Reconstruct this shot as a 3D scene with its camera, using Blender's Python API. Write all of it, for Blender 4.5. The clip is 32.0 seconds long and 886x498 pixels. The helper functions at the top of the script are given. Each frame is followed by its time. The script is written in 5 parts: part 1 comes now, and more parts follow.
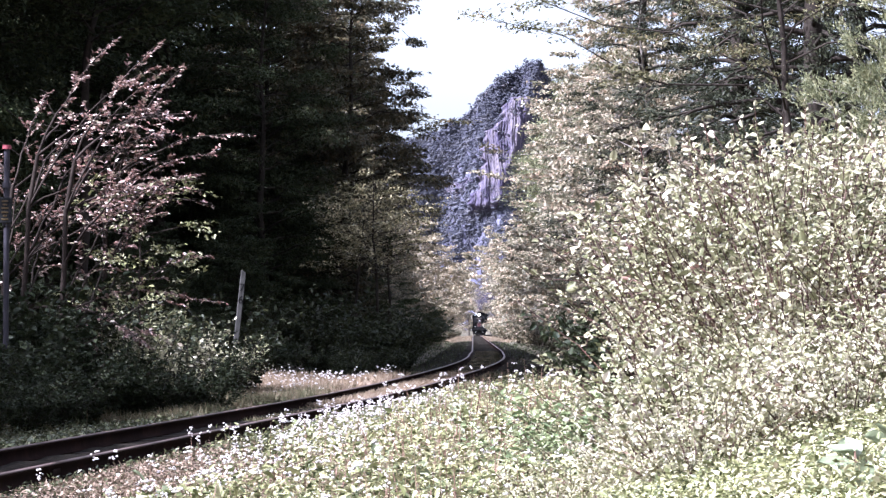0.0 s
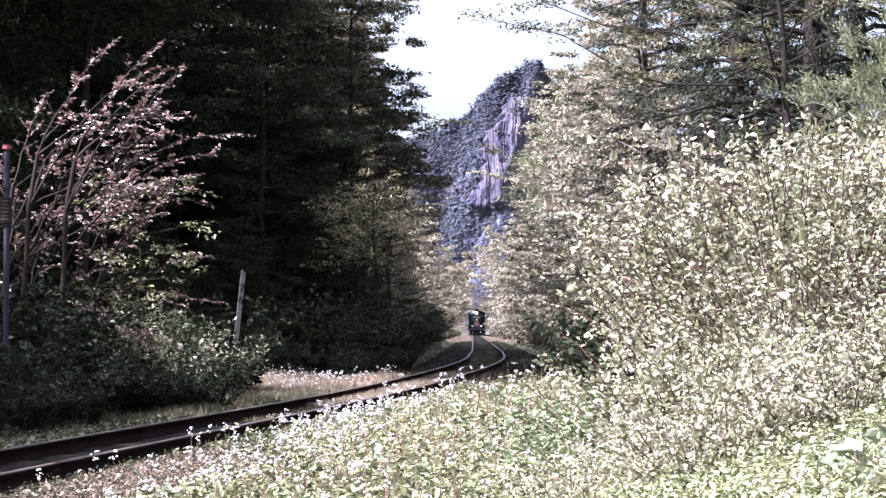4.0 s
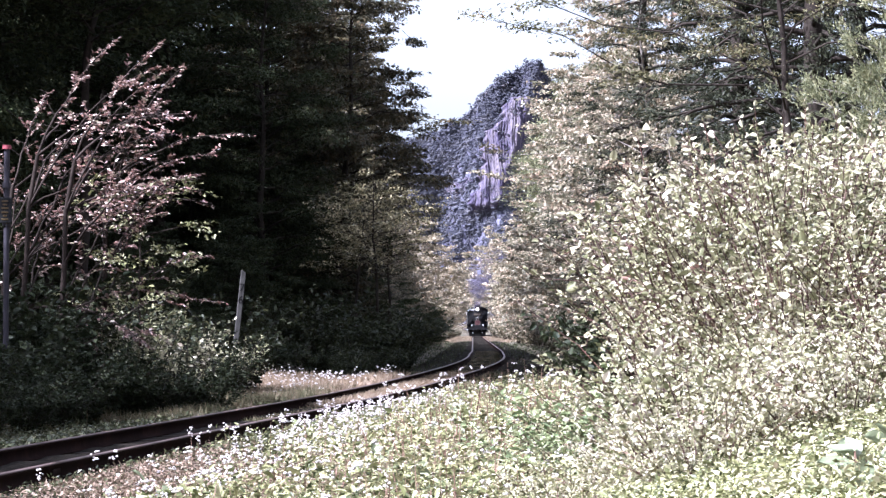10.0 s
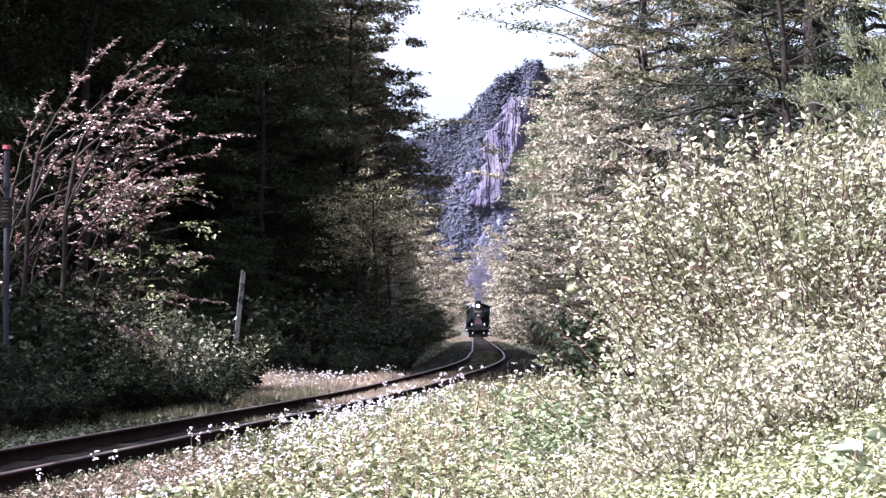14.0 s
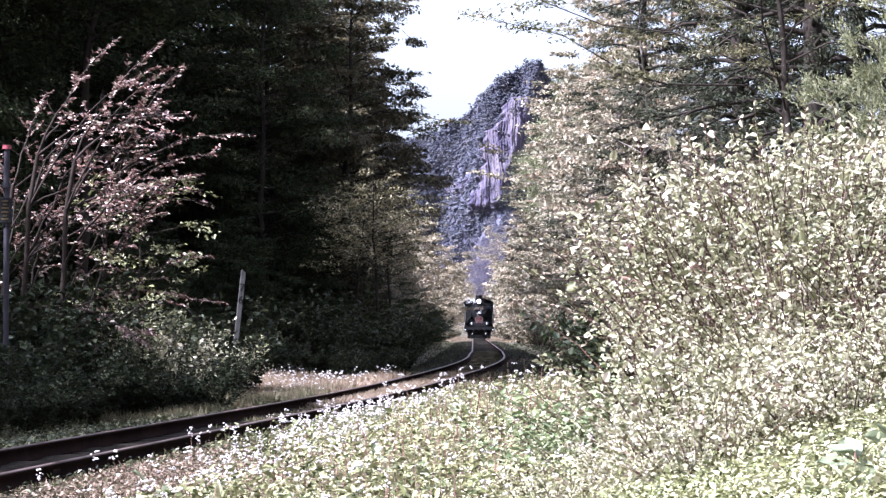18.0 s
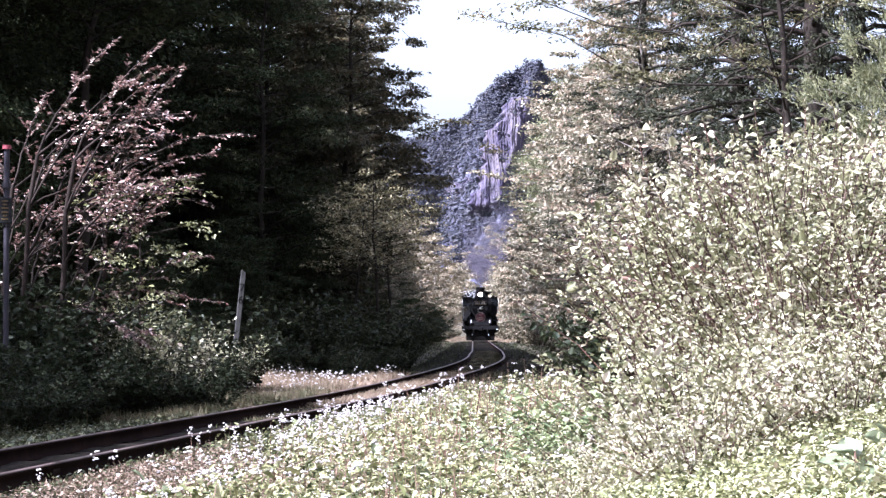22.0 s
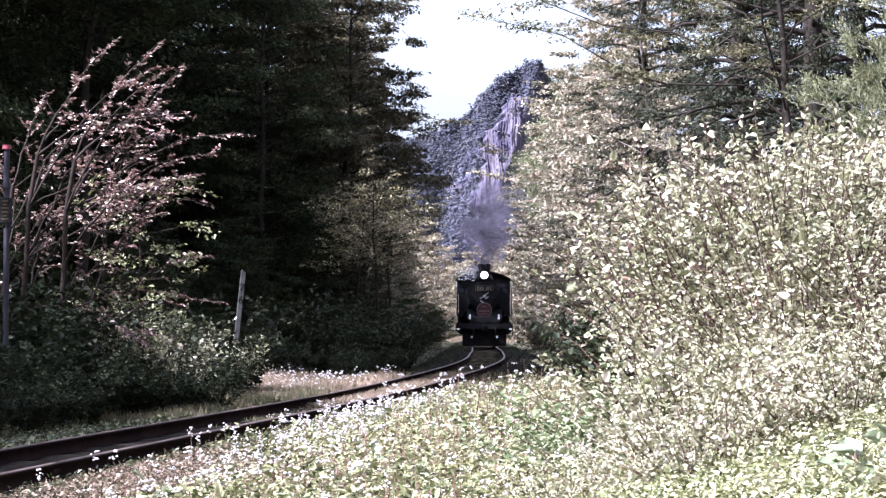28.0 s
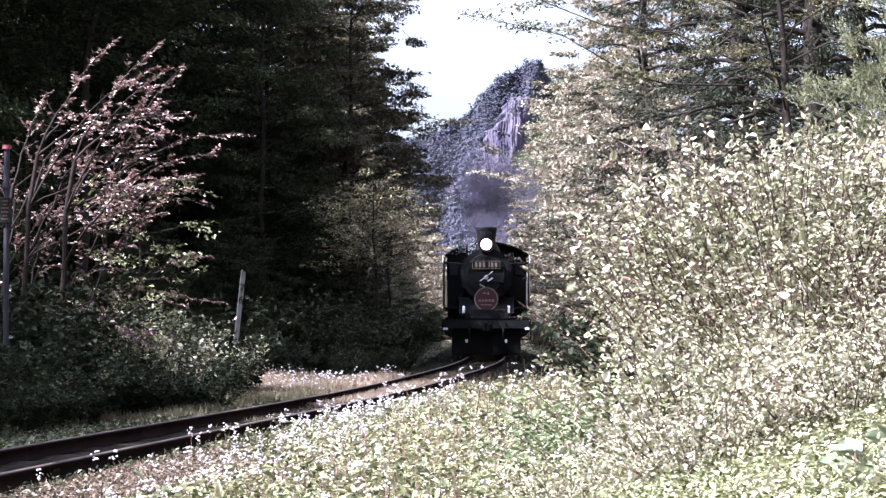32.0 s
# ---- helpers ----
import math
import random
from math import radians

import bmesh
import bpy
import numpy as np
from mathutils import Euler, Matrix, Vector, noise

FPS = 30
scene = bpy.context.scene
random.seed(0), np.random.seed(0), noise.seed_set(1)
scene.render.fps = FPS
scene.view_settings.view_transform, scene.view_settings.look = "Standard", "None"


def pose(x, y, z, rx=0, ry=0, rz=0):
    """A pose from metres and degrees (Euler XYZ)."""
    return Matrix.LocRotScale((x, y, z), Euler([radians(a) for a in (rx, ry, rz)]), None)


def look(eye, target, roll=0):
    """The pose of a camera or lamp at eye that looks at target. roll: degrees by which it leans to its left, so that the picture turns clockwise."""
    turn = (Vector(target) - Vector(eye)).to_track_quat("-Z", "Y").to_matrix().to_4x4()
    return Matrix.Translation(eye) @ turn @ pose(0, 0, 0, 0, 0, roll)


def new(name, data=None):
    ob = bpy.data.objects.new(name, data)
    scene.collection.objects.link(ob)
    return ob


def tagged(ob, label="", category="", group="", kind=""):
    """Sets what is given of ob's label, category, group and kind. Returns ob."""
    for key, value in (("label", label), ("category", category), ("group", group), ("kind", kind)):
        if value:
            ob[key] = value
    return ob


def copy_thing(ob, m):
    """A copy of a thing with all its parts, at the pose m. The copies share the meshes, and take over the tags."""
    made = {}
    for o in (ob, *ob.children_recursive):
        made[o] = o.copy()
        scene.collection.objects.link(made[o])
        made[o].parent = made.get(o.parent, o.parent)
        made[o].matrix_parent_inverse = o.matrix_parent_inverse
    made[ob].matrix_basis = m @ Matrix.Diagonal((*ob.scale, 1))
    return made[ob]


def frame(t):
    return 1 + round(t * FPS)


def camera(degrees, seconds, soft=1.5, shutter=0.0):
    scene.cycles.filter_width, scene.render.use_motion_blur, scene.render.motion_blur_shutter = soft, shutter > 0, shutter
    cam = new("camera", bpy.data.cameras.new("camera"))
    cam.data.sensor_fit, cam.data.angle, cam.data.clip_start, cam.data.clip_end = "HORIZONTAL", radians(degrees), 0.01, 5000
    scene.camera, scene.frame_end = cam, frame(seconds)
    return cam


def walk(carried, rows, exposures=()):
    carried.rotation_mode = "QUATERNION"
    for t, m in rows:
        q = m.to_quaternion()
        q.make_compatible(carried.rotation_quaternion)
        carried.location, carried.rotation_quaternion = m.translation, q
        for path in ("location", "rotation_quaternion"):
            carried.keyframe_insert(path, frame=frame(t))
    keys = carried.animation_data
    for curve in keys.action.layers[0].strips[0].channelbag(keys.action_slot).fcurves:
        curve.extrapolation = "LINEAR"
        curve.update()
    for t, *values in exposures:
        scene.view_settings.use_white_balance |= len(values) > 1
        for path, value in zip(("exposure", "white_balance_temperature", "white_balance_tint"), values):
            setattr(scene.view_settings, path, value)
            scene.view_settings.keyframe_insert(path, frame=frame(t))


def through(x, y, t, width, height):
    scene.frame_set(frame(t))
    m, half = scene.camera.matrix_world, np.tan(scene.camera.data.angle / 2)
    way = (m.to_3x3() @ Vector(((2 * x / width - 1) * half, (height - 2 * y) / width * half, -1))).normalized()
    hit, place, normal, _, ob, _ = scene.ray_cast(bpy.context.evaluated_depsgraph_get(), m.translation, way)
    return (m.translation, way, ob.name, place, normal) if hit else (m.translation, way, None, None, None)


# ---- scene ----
# A single-track railway in a wooded valley: x to the side, y along the view, rail heads near the camera at z = 0.
EYE_Z = 1.141
PITCH = math.atan(144 / 4446.4)
cam = camera(20.0, 32.0, soft=1.35)
EYE = Vector((0, 0, EYE_Z))
AHEAD = EYE + Vector((0, math.cos(PITCH), math.sin(PITCH)))
walk(cam, [(0.0, look(EYE, AHEAD)), (32.0, look(EYE, AHEAD))])

# ---- light ----
SUN_AZ = radians(-118)      # from the y axis, clockwise seen from above
SUN_EL = radians(46)
TO_SUN = Vector((math.sin(SUN_AZ) * math.cos(SUN_EL), math.cos(SUN_AZ) * math.cos(SUN_EL), math.sin(SUN_EL)))
world = bpy.data.worlds.new("sky")
scene.world = world
world.use_nodes = True
wn = world.node_tree.nodes
sky = wn.new("ShaderNodeTexSky")
sky.sky_type = "NISHITA"
sky.sun_disc = False
sky.sun_elevation, sky.sun_rotation = SUN_EL, SUN_AZ
sky.dust_density = 4.0
wn["Background"].inputs["Strength"].default_value = 0.10
haze = wn.new("ShaderNodeHueSaturation")
haze.inputs["Saturation"].default_value = 0.3
world.node_tree.links.new(sky.outputs["Color"], haze.inputs["Color"])
world.node_tree.links.new(haze.outputs["Color"], wn["Background"].inputs["Color"])
sun = new("sun", bpy.data.lights.new("sun", "SUN"))
sun.data.energy, sun.data.angle, sun.data.color = 5.0, radians(0.53), (1.0, 0.97, 0.94)
sun.matrix_world = look(TO_SUN * 100, (0, 0, 0))
scene.view_settings.exposure = 2.05
scene.view_settings.use_white_balance = True
scene.view_settings.white_balance_temperature = 5400
scene.view_settings.white_balance_tint = 22


# ---- materials ----
def material(name, colour, rough=0.8, metal=0.0, spec=0.3):
    m = bpy.data.materials.new(name)
    m.use_nodes = True
    b = m.node_tree.nodes["Principled BSDF"]
    b.inputs["Base Color"].default_value = (*colour, 1)
    b.inputs["Roughness"].default_value = rough
    b.inputs["Metallic"].default_value = metal
    b.inputs["Specular IOR Level"].default_value = spec
    return m


def ramp(nodes, stops):
    r = nodes.new("ShaderNodeValToRGB")
    el = r.color_ramp.elements
    while len(el) < len(stops):
        el.new(0.5)
    for e, (p, c) in zip(el, stops):
        e.position, e.color = p, (*c, 1)
    return r


def grained(name, stops, scale=8.0, rough=0.8, metal=0.0, bump=0.3, depth=0.01, spec=0.3, detail=8.0, stretch=1.0):
    """A surface whose colour follows noise at two scales, with relief."""
    m = material(name, stops[0][1], rough, metal, spec)
    n, l = m.node_tree.nodes, m.node_tree.links
    b = n["Principled BSDF"]
    tc = n.new("ShaderNodeTexCoord")
    big, fine, add = n.new("ShaderNodeTexNoise"), n.new("ShaderNodeTexNoise"), n.new("ShaderNodeMath")
    big.inputs["Scale"].default_value, fine.inputs["Scale"].default_value = scale / 6, scale
    fine.inputs["Detail"].default_value = detail
    mp = n.new("ShaderNodeMapping")
    mp.inputs["Scale"].default_value = (1, 1, 1 / stretch)
    l.new(tc.outputs["Object"], mp.inputs["Vector"])
    for t in (big, fine):
        l.new(mp.outputs[0], t.inputs["Vector"])
    add.operation = "MULTIPLY_ADD"
    l.new(big.outputs["Fac"], add.inputs[0])
    add.inputs[1].default_value = 0.55
    half = n.new("ShaderNodeMath")
    half.operation = "MULTIPLY"
    half.inputs[1].default_value = 0.45
    l.new(fine.outputs["Fac"], half.inputs[0])
    l.new(half.outputs[0], add.inputs[2])
    r = ramp(n, stops)
    l.new(add.outputs[0], r.inputs[0])
    l.new(r.outputs[0], b.inputs["Base Color"])
    bp = n.new("ShaderNodeBump")
    bp.inputs["Strength"].default_value, bp.inputs["Distance"].default_value = bump, depth
    l.new(fine.outputs["Fac"], bp.inputs["Height"])
    l.new(bp.outputs[0], b.inputs["Normal"])
    return m


def leafy(name, stops, rough=0.45, through=0.35, spec=0.5, patch=0.35, patches=1.1):
    """Leaves: colour differs from leaf to leaf and in patches; some light shines through."""
    m = material(name, stops[0][1], rough, 0.0, spec)
    n, l = m.node_tree.nodes, m.node_tree.links
    b, out = n["Principled BSDF"], n["Material Output"]
    geo, tc, nz = n.new("ShaderNodeNewGeometry"), n.new("ShaderNodeTexCoord"), n.new("ShaderNodeTexNoise")
    nz.inputs["Scale"].default_value = patches
    l.new(tc.outputs["Object"], nz.inputs["Vector"])
    mx = n.new("ShaderNodeMix")
    mx.inputs["Factor"].default_value = patch
    l.new(geo.outputs["Random Per Island"], mx.inputs["A"])
    st = n.new("ShaderNodeMapRange")
    st.inputs["From Min"].default_value, st.inputs["From Max"].default_value = 0.3, 0.7
    l.new(nz.outputs["Fac"], st.inputs["Value"])
    l.new(st.outputs[0], mx.inputs["B"])
    r = ramp(n, stops)
    l.new(mx.outputs["Result"], r.inputs[0])
    l.new(r.outputs[0], b.inputs["Base Color"])
    tr, ms = n.new("ShaderNodeBsdfTranslucent"), n.new("ShaderNodeMixShader")
    l.new(r.outputs[0], tr.inputs["Color"])
    ms.inputs[0].default_value = through
    l.new(b.outputs[0], ms.inputs[1])
    l.new(tr.outputs[0], ms.inputs[2])
    l.new(ms.outputs[0], out.inputs["Surface"])
    return m


SOIL = grained("soil", [(0.3, (0.05, 0.042, 0.03)), (0.5, (0.09, 0.075, 0.05)), (0.7, (0.13, 0.115, 0.07))], 3.0, 0.95, 0, 0.6, 0.05)
# Shade between the rails is put into ballast, rail and sleeper colours.
SHADED_BALLAST = grained("ballast", [(0.3, (0.008, 0.007, 0.0055)), (0.5, (0.017, 0.0145, 0.0115)), (0.7, (0.040, 0.034, 0.027))], 14.0, 0.95, 0, 0.8, 0.04, 0.02)
SHADED_RUST = grained("rusty_steel_shaded", [(0.3, (0.008, 0.0038, 0.0028)), (0.55, (0.016, 0.0075, 0.0055)), (0.7, (0.034, 0.016, 0.011))], 9.0, 0.9, 0.0, 0.3, 0.003, 0.05)
RAIL_TOP = grained("worn_rail_head", [(0.3, (0.075, 0.045, 0.037)), (0.7, (0.15, 0.105, 0.09))], 7.0, 0.5, 0.35, 0.1, 0.001)
SHADED_SLEEPER_WOOD = grained("sleeper_wood_shaded", [(0.3, (0.010, 0.008, 0.0065)), (0.7, (0.032, 0.026, 0.021))], 10.0, 0.95, 0, 0.6, 0.01, 0.05)
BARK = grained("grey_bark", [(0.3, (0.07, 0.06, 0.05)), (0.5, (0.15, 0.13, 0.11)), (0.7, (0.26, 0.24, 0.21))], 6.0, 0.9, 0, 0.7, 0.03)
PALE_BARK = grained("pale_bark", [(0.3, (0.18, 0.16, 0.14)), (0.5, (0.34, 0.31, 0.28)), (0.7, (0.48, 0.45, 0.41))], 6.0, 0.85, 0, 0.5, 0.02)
# Bark darkened for the deep shade of the wood.
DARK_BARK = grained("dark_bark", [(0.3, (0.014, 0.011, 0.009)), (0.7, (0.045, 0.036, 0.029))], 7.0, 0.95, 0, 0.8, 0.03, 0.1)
TWIG = grained("twig_bark", [(0.3, (0.014, 0.010, 0.008)), (0.7, (0.045, 0.034, 0.028))], 9.0, 0.85, 0, 0.3, 0.004, 0.1)
STALK = grained("dry_stalk", [(0.3, (0.10, 0.05, 0.038)), (0.7, (0.24, 0.16, 0.11))], 9.0, 0.8, 0, 0.2, 0.003)

LEAF_PALE = leafy("pale_shrub_leaves", [(0.0, (0.040, 0.042, 0.020)), (0.22, (0.14, 0.142, 0.065)), (0.50, (0.35, 0.335, 0.19)), (0.80, (0.58, 0.525, 0.405)), (0.92, (0.46, 0.29, 0.225)), (1.0, (0.26, 0.12, 0.095))], 0.45, 0.2, 0.4, 0.5, 0.8)
LEAF_LUSH = leafy("lush_lobed_leaves", [(0.0, (0.05, 0.075, 0.028)), (0.4, (0.17, 0.215, 0.09)), (0.8, (0.40, 0.42, 0.24)), (1.0, (0.56, 0.53, 0.40))], 0.38, 0.25, 0.6, 0.3)
CANE = grained("dark_red_cane", [(0.3, (0.022, 0.010, 0.008)), (0.55, (0.06, 0.026, 0.020)), (0.7, (0.20, 0.10, 0.08))], 5.0, 0.6, 0, 0.2, 0.003)
LEAF_HERB = leafy("herb_leaves", [(0.0, (0.028, 0.035, 0.014)), (0.33, (0.10, 0.11, 0.04)), (0.62, (0.31, 0.305, 0.14)), (0.90, (0.54, 0.495, 0.33)), (1.0, (0.42, 0.30, 0.23))], 0.45, 0.16, 0.4, 0.4)
LEAF_RED = leafy("reddish_autumn_leaves", [(0.0, (0.03, 0.028, 0.018)), (0.25, (0.085, 0.04, 0.032)), (0.5, (0.22, 0.115, 0.09)), (0.75, (0.47, 0.36, 0.295)), (0.9, (0.20, 0.20, 0.11)), (1.0, (0.12, 0.14, 0.065))], 0.36, 0.2, 0.75)
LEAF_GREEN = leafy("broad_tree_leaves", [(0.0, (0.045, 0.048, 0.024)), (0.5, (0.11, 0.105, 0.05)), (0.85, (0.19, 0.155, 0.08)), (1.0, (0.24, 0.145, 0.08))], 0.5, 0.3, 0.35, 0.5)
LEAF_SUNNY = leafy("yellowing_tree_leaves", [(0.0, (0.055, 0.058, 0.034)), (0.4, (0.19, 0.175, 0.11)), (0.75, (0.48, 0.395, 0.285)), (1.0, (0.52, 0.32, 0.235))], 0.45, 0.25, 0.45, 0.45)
# Brownish leaves, darkened to put the wood's shade into them.
LEAF_WOOD = leafy("brownish_shaded_leaves", [(0.0, (0.026, 0.026, 0.014)), (0.5, (0.066, 0.060, 0.030)), (0.85, (0.14, 0.105, 0.055)), (1.0, (0.20, 0.115, 0.065))], 0.5, 0.3, 0.35, 0.5)
LEAF_SUNPATCH = leafy("sun_patch_leaves", [(0.0, (0.035, 0.034, 0.016)), (0.4, (0.14, 0.125, 0.06)), (0.8, (0.46, 0.40, 0.23)), (1.0, (0.58, 0.42, 0.28))], 0.45, 0.3, 0.4, 0.4)
LEAF_TAN = leafy("tan_maple_leaves", [(0.0, (0.15, 0.135, 0.08)), (0.5, (0.32, 0.27, 0.18)), (1.0, (0.46, 0.36, 0.26))], 0.5, 0.3, 0.4)
LEAF_GLINT = leafy("glossy_shade_leaves", [(0.0, (0.03, 0.04, 0.017)), (0.5, (0.09, 0.10, 0.042)), (0.85, (0.17, 0.165, 0.085)), (1.0, (0.26, 0.22, 0.14))], 0.32, 0.15, 0.5)
# Hedge leaves darkened for the shade at the wood's edge.
LEAF_HEDGE = leafy("shade_darkened_hedge_leaves", [(0.0, (0.015, 0.022, 0.010)), (0.5, (0.042, 0.050, 0.022)), (0.9, (0.085, 0.088, 0.04)), (1.0, (0.14, 0.12, 0.06))], 0.5, 0.25, 0.3, 0.5)
# Leaves of the dark wood; its shade is put into their colour.
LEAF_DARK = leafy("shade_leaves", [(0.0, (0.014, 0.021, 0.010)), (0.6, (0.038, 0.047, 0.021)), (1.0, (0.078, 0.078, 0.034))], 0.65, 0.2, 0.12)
# Low shrub leaves, darkened further for deep shade.
LEAF_LOW = leafy("low_shade_darkened_leaves", [(0.0, (0.009, 0.014, 0.006)), (0.6, (0.024, 0.030, 0.013)), (0.92, (0.045, 0.050, 0.022)), (1.0, (0.10, 0.10, 0.05))], 0.55, 0.2, 0.15)
NEEDLE = leafy("cedar_needles", [(0.0, (0.045, 0.055, 0.028)), (0.5, (0.145, 0.15, 0.072)), (1.0, (0.33, 0.31, 0.17))], 0.5, 0.2, 0.4, 0.72, 5.0)
# These needles are darkened for the shade of the trees around them.
NEEDLE_DARK = leafy("shade_darkened_needles", [(0.0, (0.012, 0.015, 0.008)), (0.7, (0.028, 0.032, 0.015)), (1.0, (0.060, 0.058, 0.027))], 0.6, 0.12, 0.25)
GRASS = leafy("mixed_grass", [(0.0, (0.045, 0.05, 0.022)), (0.4, (0.095, 0.09, 0.045)), (0.75, (0.17, 0.13, 0.08)), (1.0, (0.30, 0.22, 0.17))], 0.6, 0.25, 0.25, 0.5)
DRY_GRASS = leafy("dry_reddish_grass", [(0.0, (0.12, 0.09, 0.05)), (0.5, (0.26, 0.19, 0.125)), (1.0, (0.42, 0.34, 0.26))], 0.6, 0.3, 0.3)
DRY_HERB = leafy("dry_pinkish_herbs", [(0.0, (0.06, 0.04, 0.027)), (0.4, (0.16, 0.11, 0.075)), (0.8, (0.30, 0.225, 0.165)), (1.0, (0.46, 0.39, 0.33))], 0.6, 0.15, 0.2, 0.4)
PETAL = leafy("white_flowers", [(0.0, (0.55, 0.50, 0.48)), (1.0, (0.76, 0.71, 0.68))], 0.8, 0.2, 0.1)


# ---- mesh helpers ----
def mesh_np(name, V, F, mat, tag=None):
    """A mesh from arrays: vertices (n, 3) and faces (m, k), k the same for all."""
    me = bpy.data.meshes.new(name)
    V, F = np.asarray(V, np.float32), np.asarray(F, np.int32)
    k = F.shape[1]
    me.vertices.add(len(V))
    me.vertices.foreach_set("co", V.ravel())
    me.loops.add(F.size)
    me.loops.foreach_set("vertex_index", F.ravel())
    me.polygons.add(len(F))
    me.polygons.foreach_set("loop_start", np.arange(0, F.size, k, dtype=np.int32))
    me.update(calc_edges=True)
    me.materials.append(mat)
    return me


def part(name, bm, mat=None, parent=None, label=""):
    """One mesh object from a bmesh or a mesh, under its parent."""
    if isinstance(bm, bmesh.types.BMesh):
        me = bpy.data.meshes.new(name)
        bm.to_mesh(me)
        bm.free()
        me.materials.append(mat)
    else:
        me = bm
    ob = new(name, me)
    if parent is not None:
        ob.parent = parent
    return tagged(ob, label)


def empty(name, label, category, group="", kind=""):
    return tagged(new(name), label, category, group, kind)


def unit(a):
    return a / np.maximum(np.linalg.norm(a, axis=1, keepdims=True), 1e-9)


def leaf_arrays(rng, P, D, N, L, ratio=0.55, fine=True, fold=0.12, droop=0.15):
    """Leaves with a fold along the midrib: six corners each (fine) or four."""
    D = unit(D)
    S = unit(np.cross(D, N))
    U = np.cross(S, D)
    L = L[:, None]
    W = L * ratio * 0.5 * rng.uniform(0.75, 1.2, L.shape)
    tip = P + D * L - U * L * droop
    if fine:
        lift = U * W * fold * 4
        V = np.stack([P, P + D * L * 0.28 + S * W + lift, P + D * L * 0.68 + S * W * 0.8 + lift * 0.7 - U * L * droop * 0.4, tip,
                      P + D * L * 0.68 - S * W * 0.8 + lift * 0.7 - U * L * droop * 0.4, P + D * L * 0.28 - S * W + lift], 1)
        q = np.array([[0, 1, 2, 3], [0, 3, 4, 5]])
    else:
        V = np.stack([P, P + D * L * 0.45 + S * W + U * W * fold * 3, tip, P + D * L * 0.45 - S * W + U * W * fold * 3], 1)
        q = np.array([[0, 1, 2, 3]])
    n, k = len(P), V.shape[1]
    return V.reshape(-1, 3), (q[None] + (np.arange(n) * k)[:, None, None]).reshape(-1, 4)


def join(blocks):
    Vs, Fs, o = [], [], 0
    for V, F in blocks:
        Vs.append(V)
        Fs.append(np.asarray(F) + o)
        o += len(V)
    return np.concatenate(Vs), np.concatenate(Fs)


def tube(pts, radii, sides=5):
    """A tapered tube along a line of points."""
    pts = np.asarray(pts, float)
    n = len(pts)
    T = unit(np.gradient(pts, axis=0))
    ref = np.array([0.0, 0.0, 1.0]) if abs(T[:, 2]).mean() < 0.8 else np.array([1.0, 0.0, 0.0])
    A = unit(np.cross(T, ref))
    B = np.cross(T, A)
    a = np.arange(sides) * 2 * math.pi / sides
    R = np.asarray(radii, float).reshape(-1, 1, 1)
    V = pts[:, None] + R * (np.cos(a)[None, :, None] * A[:, None] + np.sin(a)[None, :, None] * B[:, None])
    i, j = np.meshgrid(np.arange(n - 1), np.arange(sides), indexing="ij")
    F = np.stack([i * sides + j, i * sides + (j + 1) % sides, (i + 1) * sides + (j + 1) % sides, (i + 1) * sides + j], -1)
    return V.reshape(-1, 3), F.reshape(-1, 4)


# ---- lie of the land ----
def ease(u):
    u = np.clip(u, 0, 1)
    return u * u * u * (u * (6 * u - 15) + 10)


TRACK_Y = np.arange(-40.0, 700.0, 0.5)
_h = 0.1046 + (0.0120 - 0.1046) * ease((TRACK_Y - 56.0) / 32.0) + np.clip(TRACK_Y - 375, 0, 90) * 0.0004
_h = _h + np.gradient(0.09 * ease((TRACK_Y - 82.0) / 16.0), 0.5)
_x = np.cumsum(_h) * 0.5
TRACK_X = _x - np.interp(10.0, TRACK_Y, _x) - 5.1535


def track_x(y):
    return np.interp(y, TRACK_Y, TRACK_X)


def track_slope(y):
    return np.interp(y, TRACK_Y, _h)


def rail_z(y):
    return 0.36 * ease((np.asarray(y, float) - 35.6) / 55.4)


def ripple(x, y):
    return (np.sin(x * 0.9 + np.sin(y * 0.37) * 1.7) * np.sin(y * 0.61 + x * 0.23) * 0.5 + np.sin(x * 2.3 + y * 1.7) * 0.2)


def ground_z(x, y):
    """Trackbed, a bank that climbs on both sides and the valley floor beyond."""
    x, y = np.asarray(x, float), np.asarray(y, float)
    d = x - track_x(y)
    base = rail_z(y) - 0.19
    right = ease((d - 3.0) / 10.0) * 1.5 + ease((d - 12) / 50) * 16
    left = ease((-d - 4.5) / 12.0) * 1.4 + ease((-d - 13) / 50) * 20
    ditch = -0.12 * np.exp(-((np.abs(d) - 2.2) / 0.6) ** 2)
    return base + right + left + ditch + 0.10 * ripple(x, y) * ease((np.abs(d) - 1.4) / 2.0)


def on_ground(x, y):
    return float(ground_z(x, y))


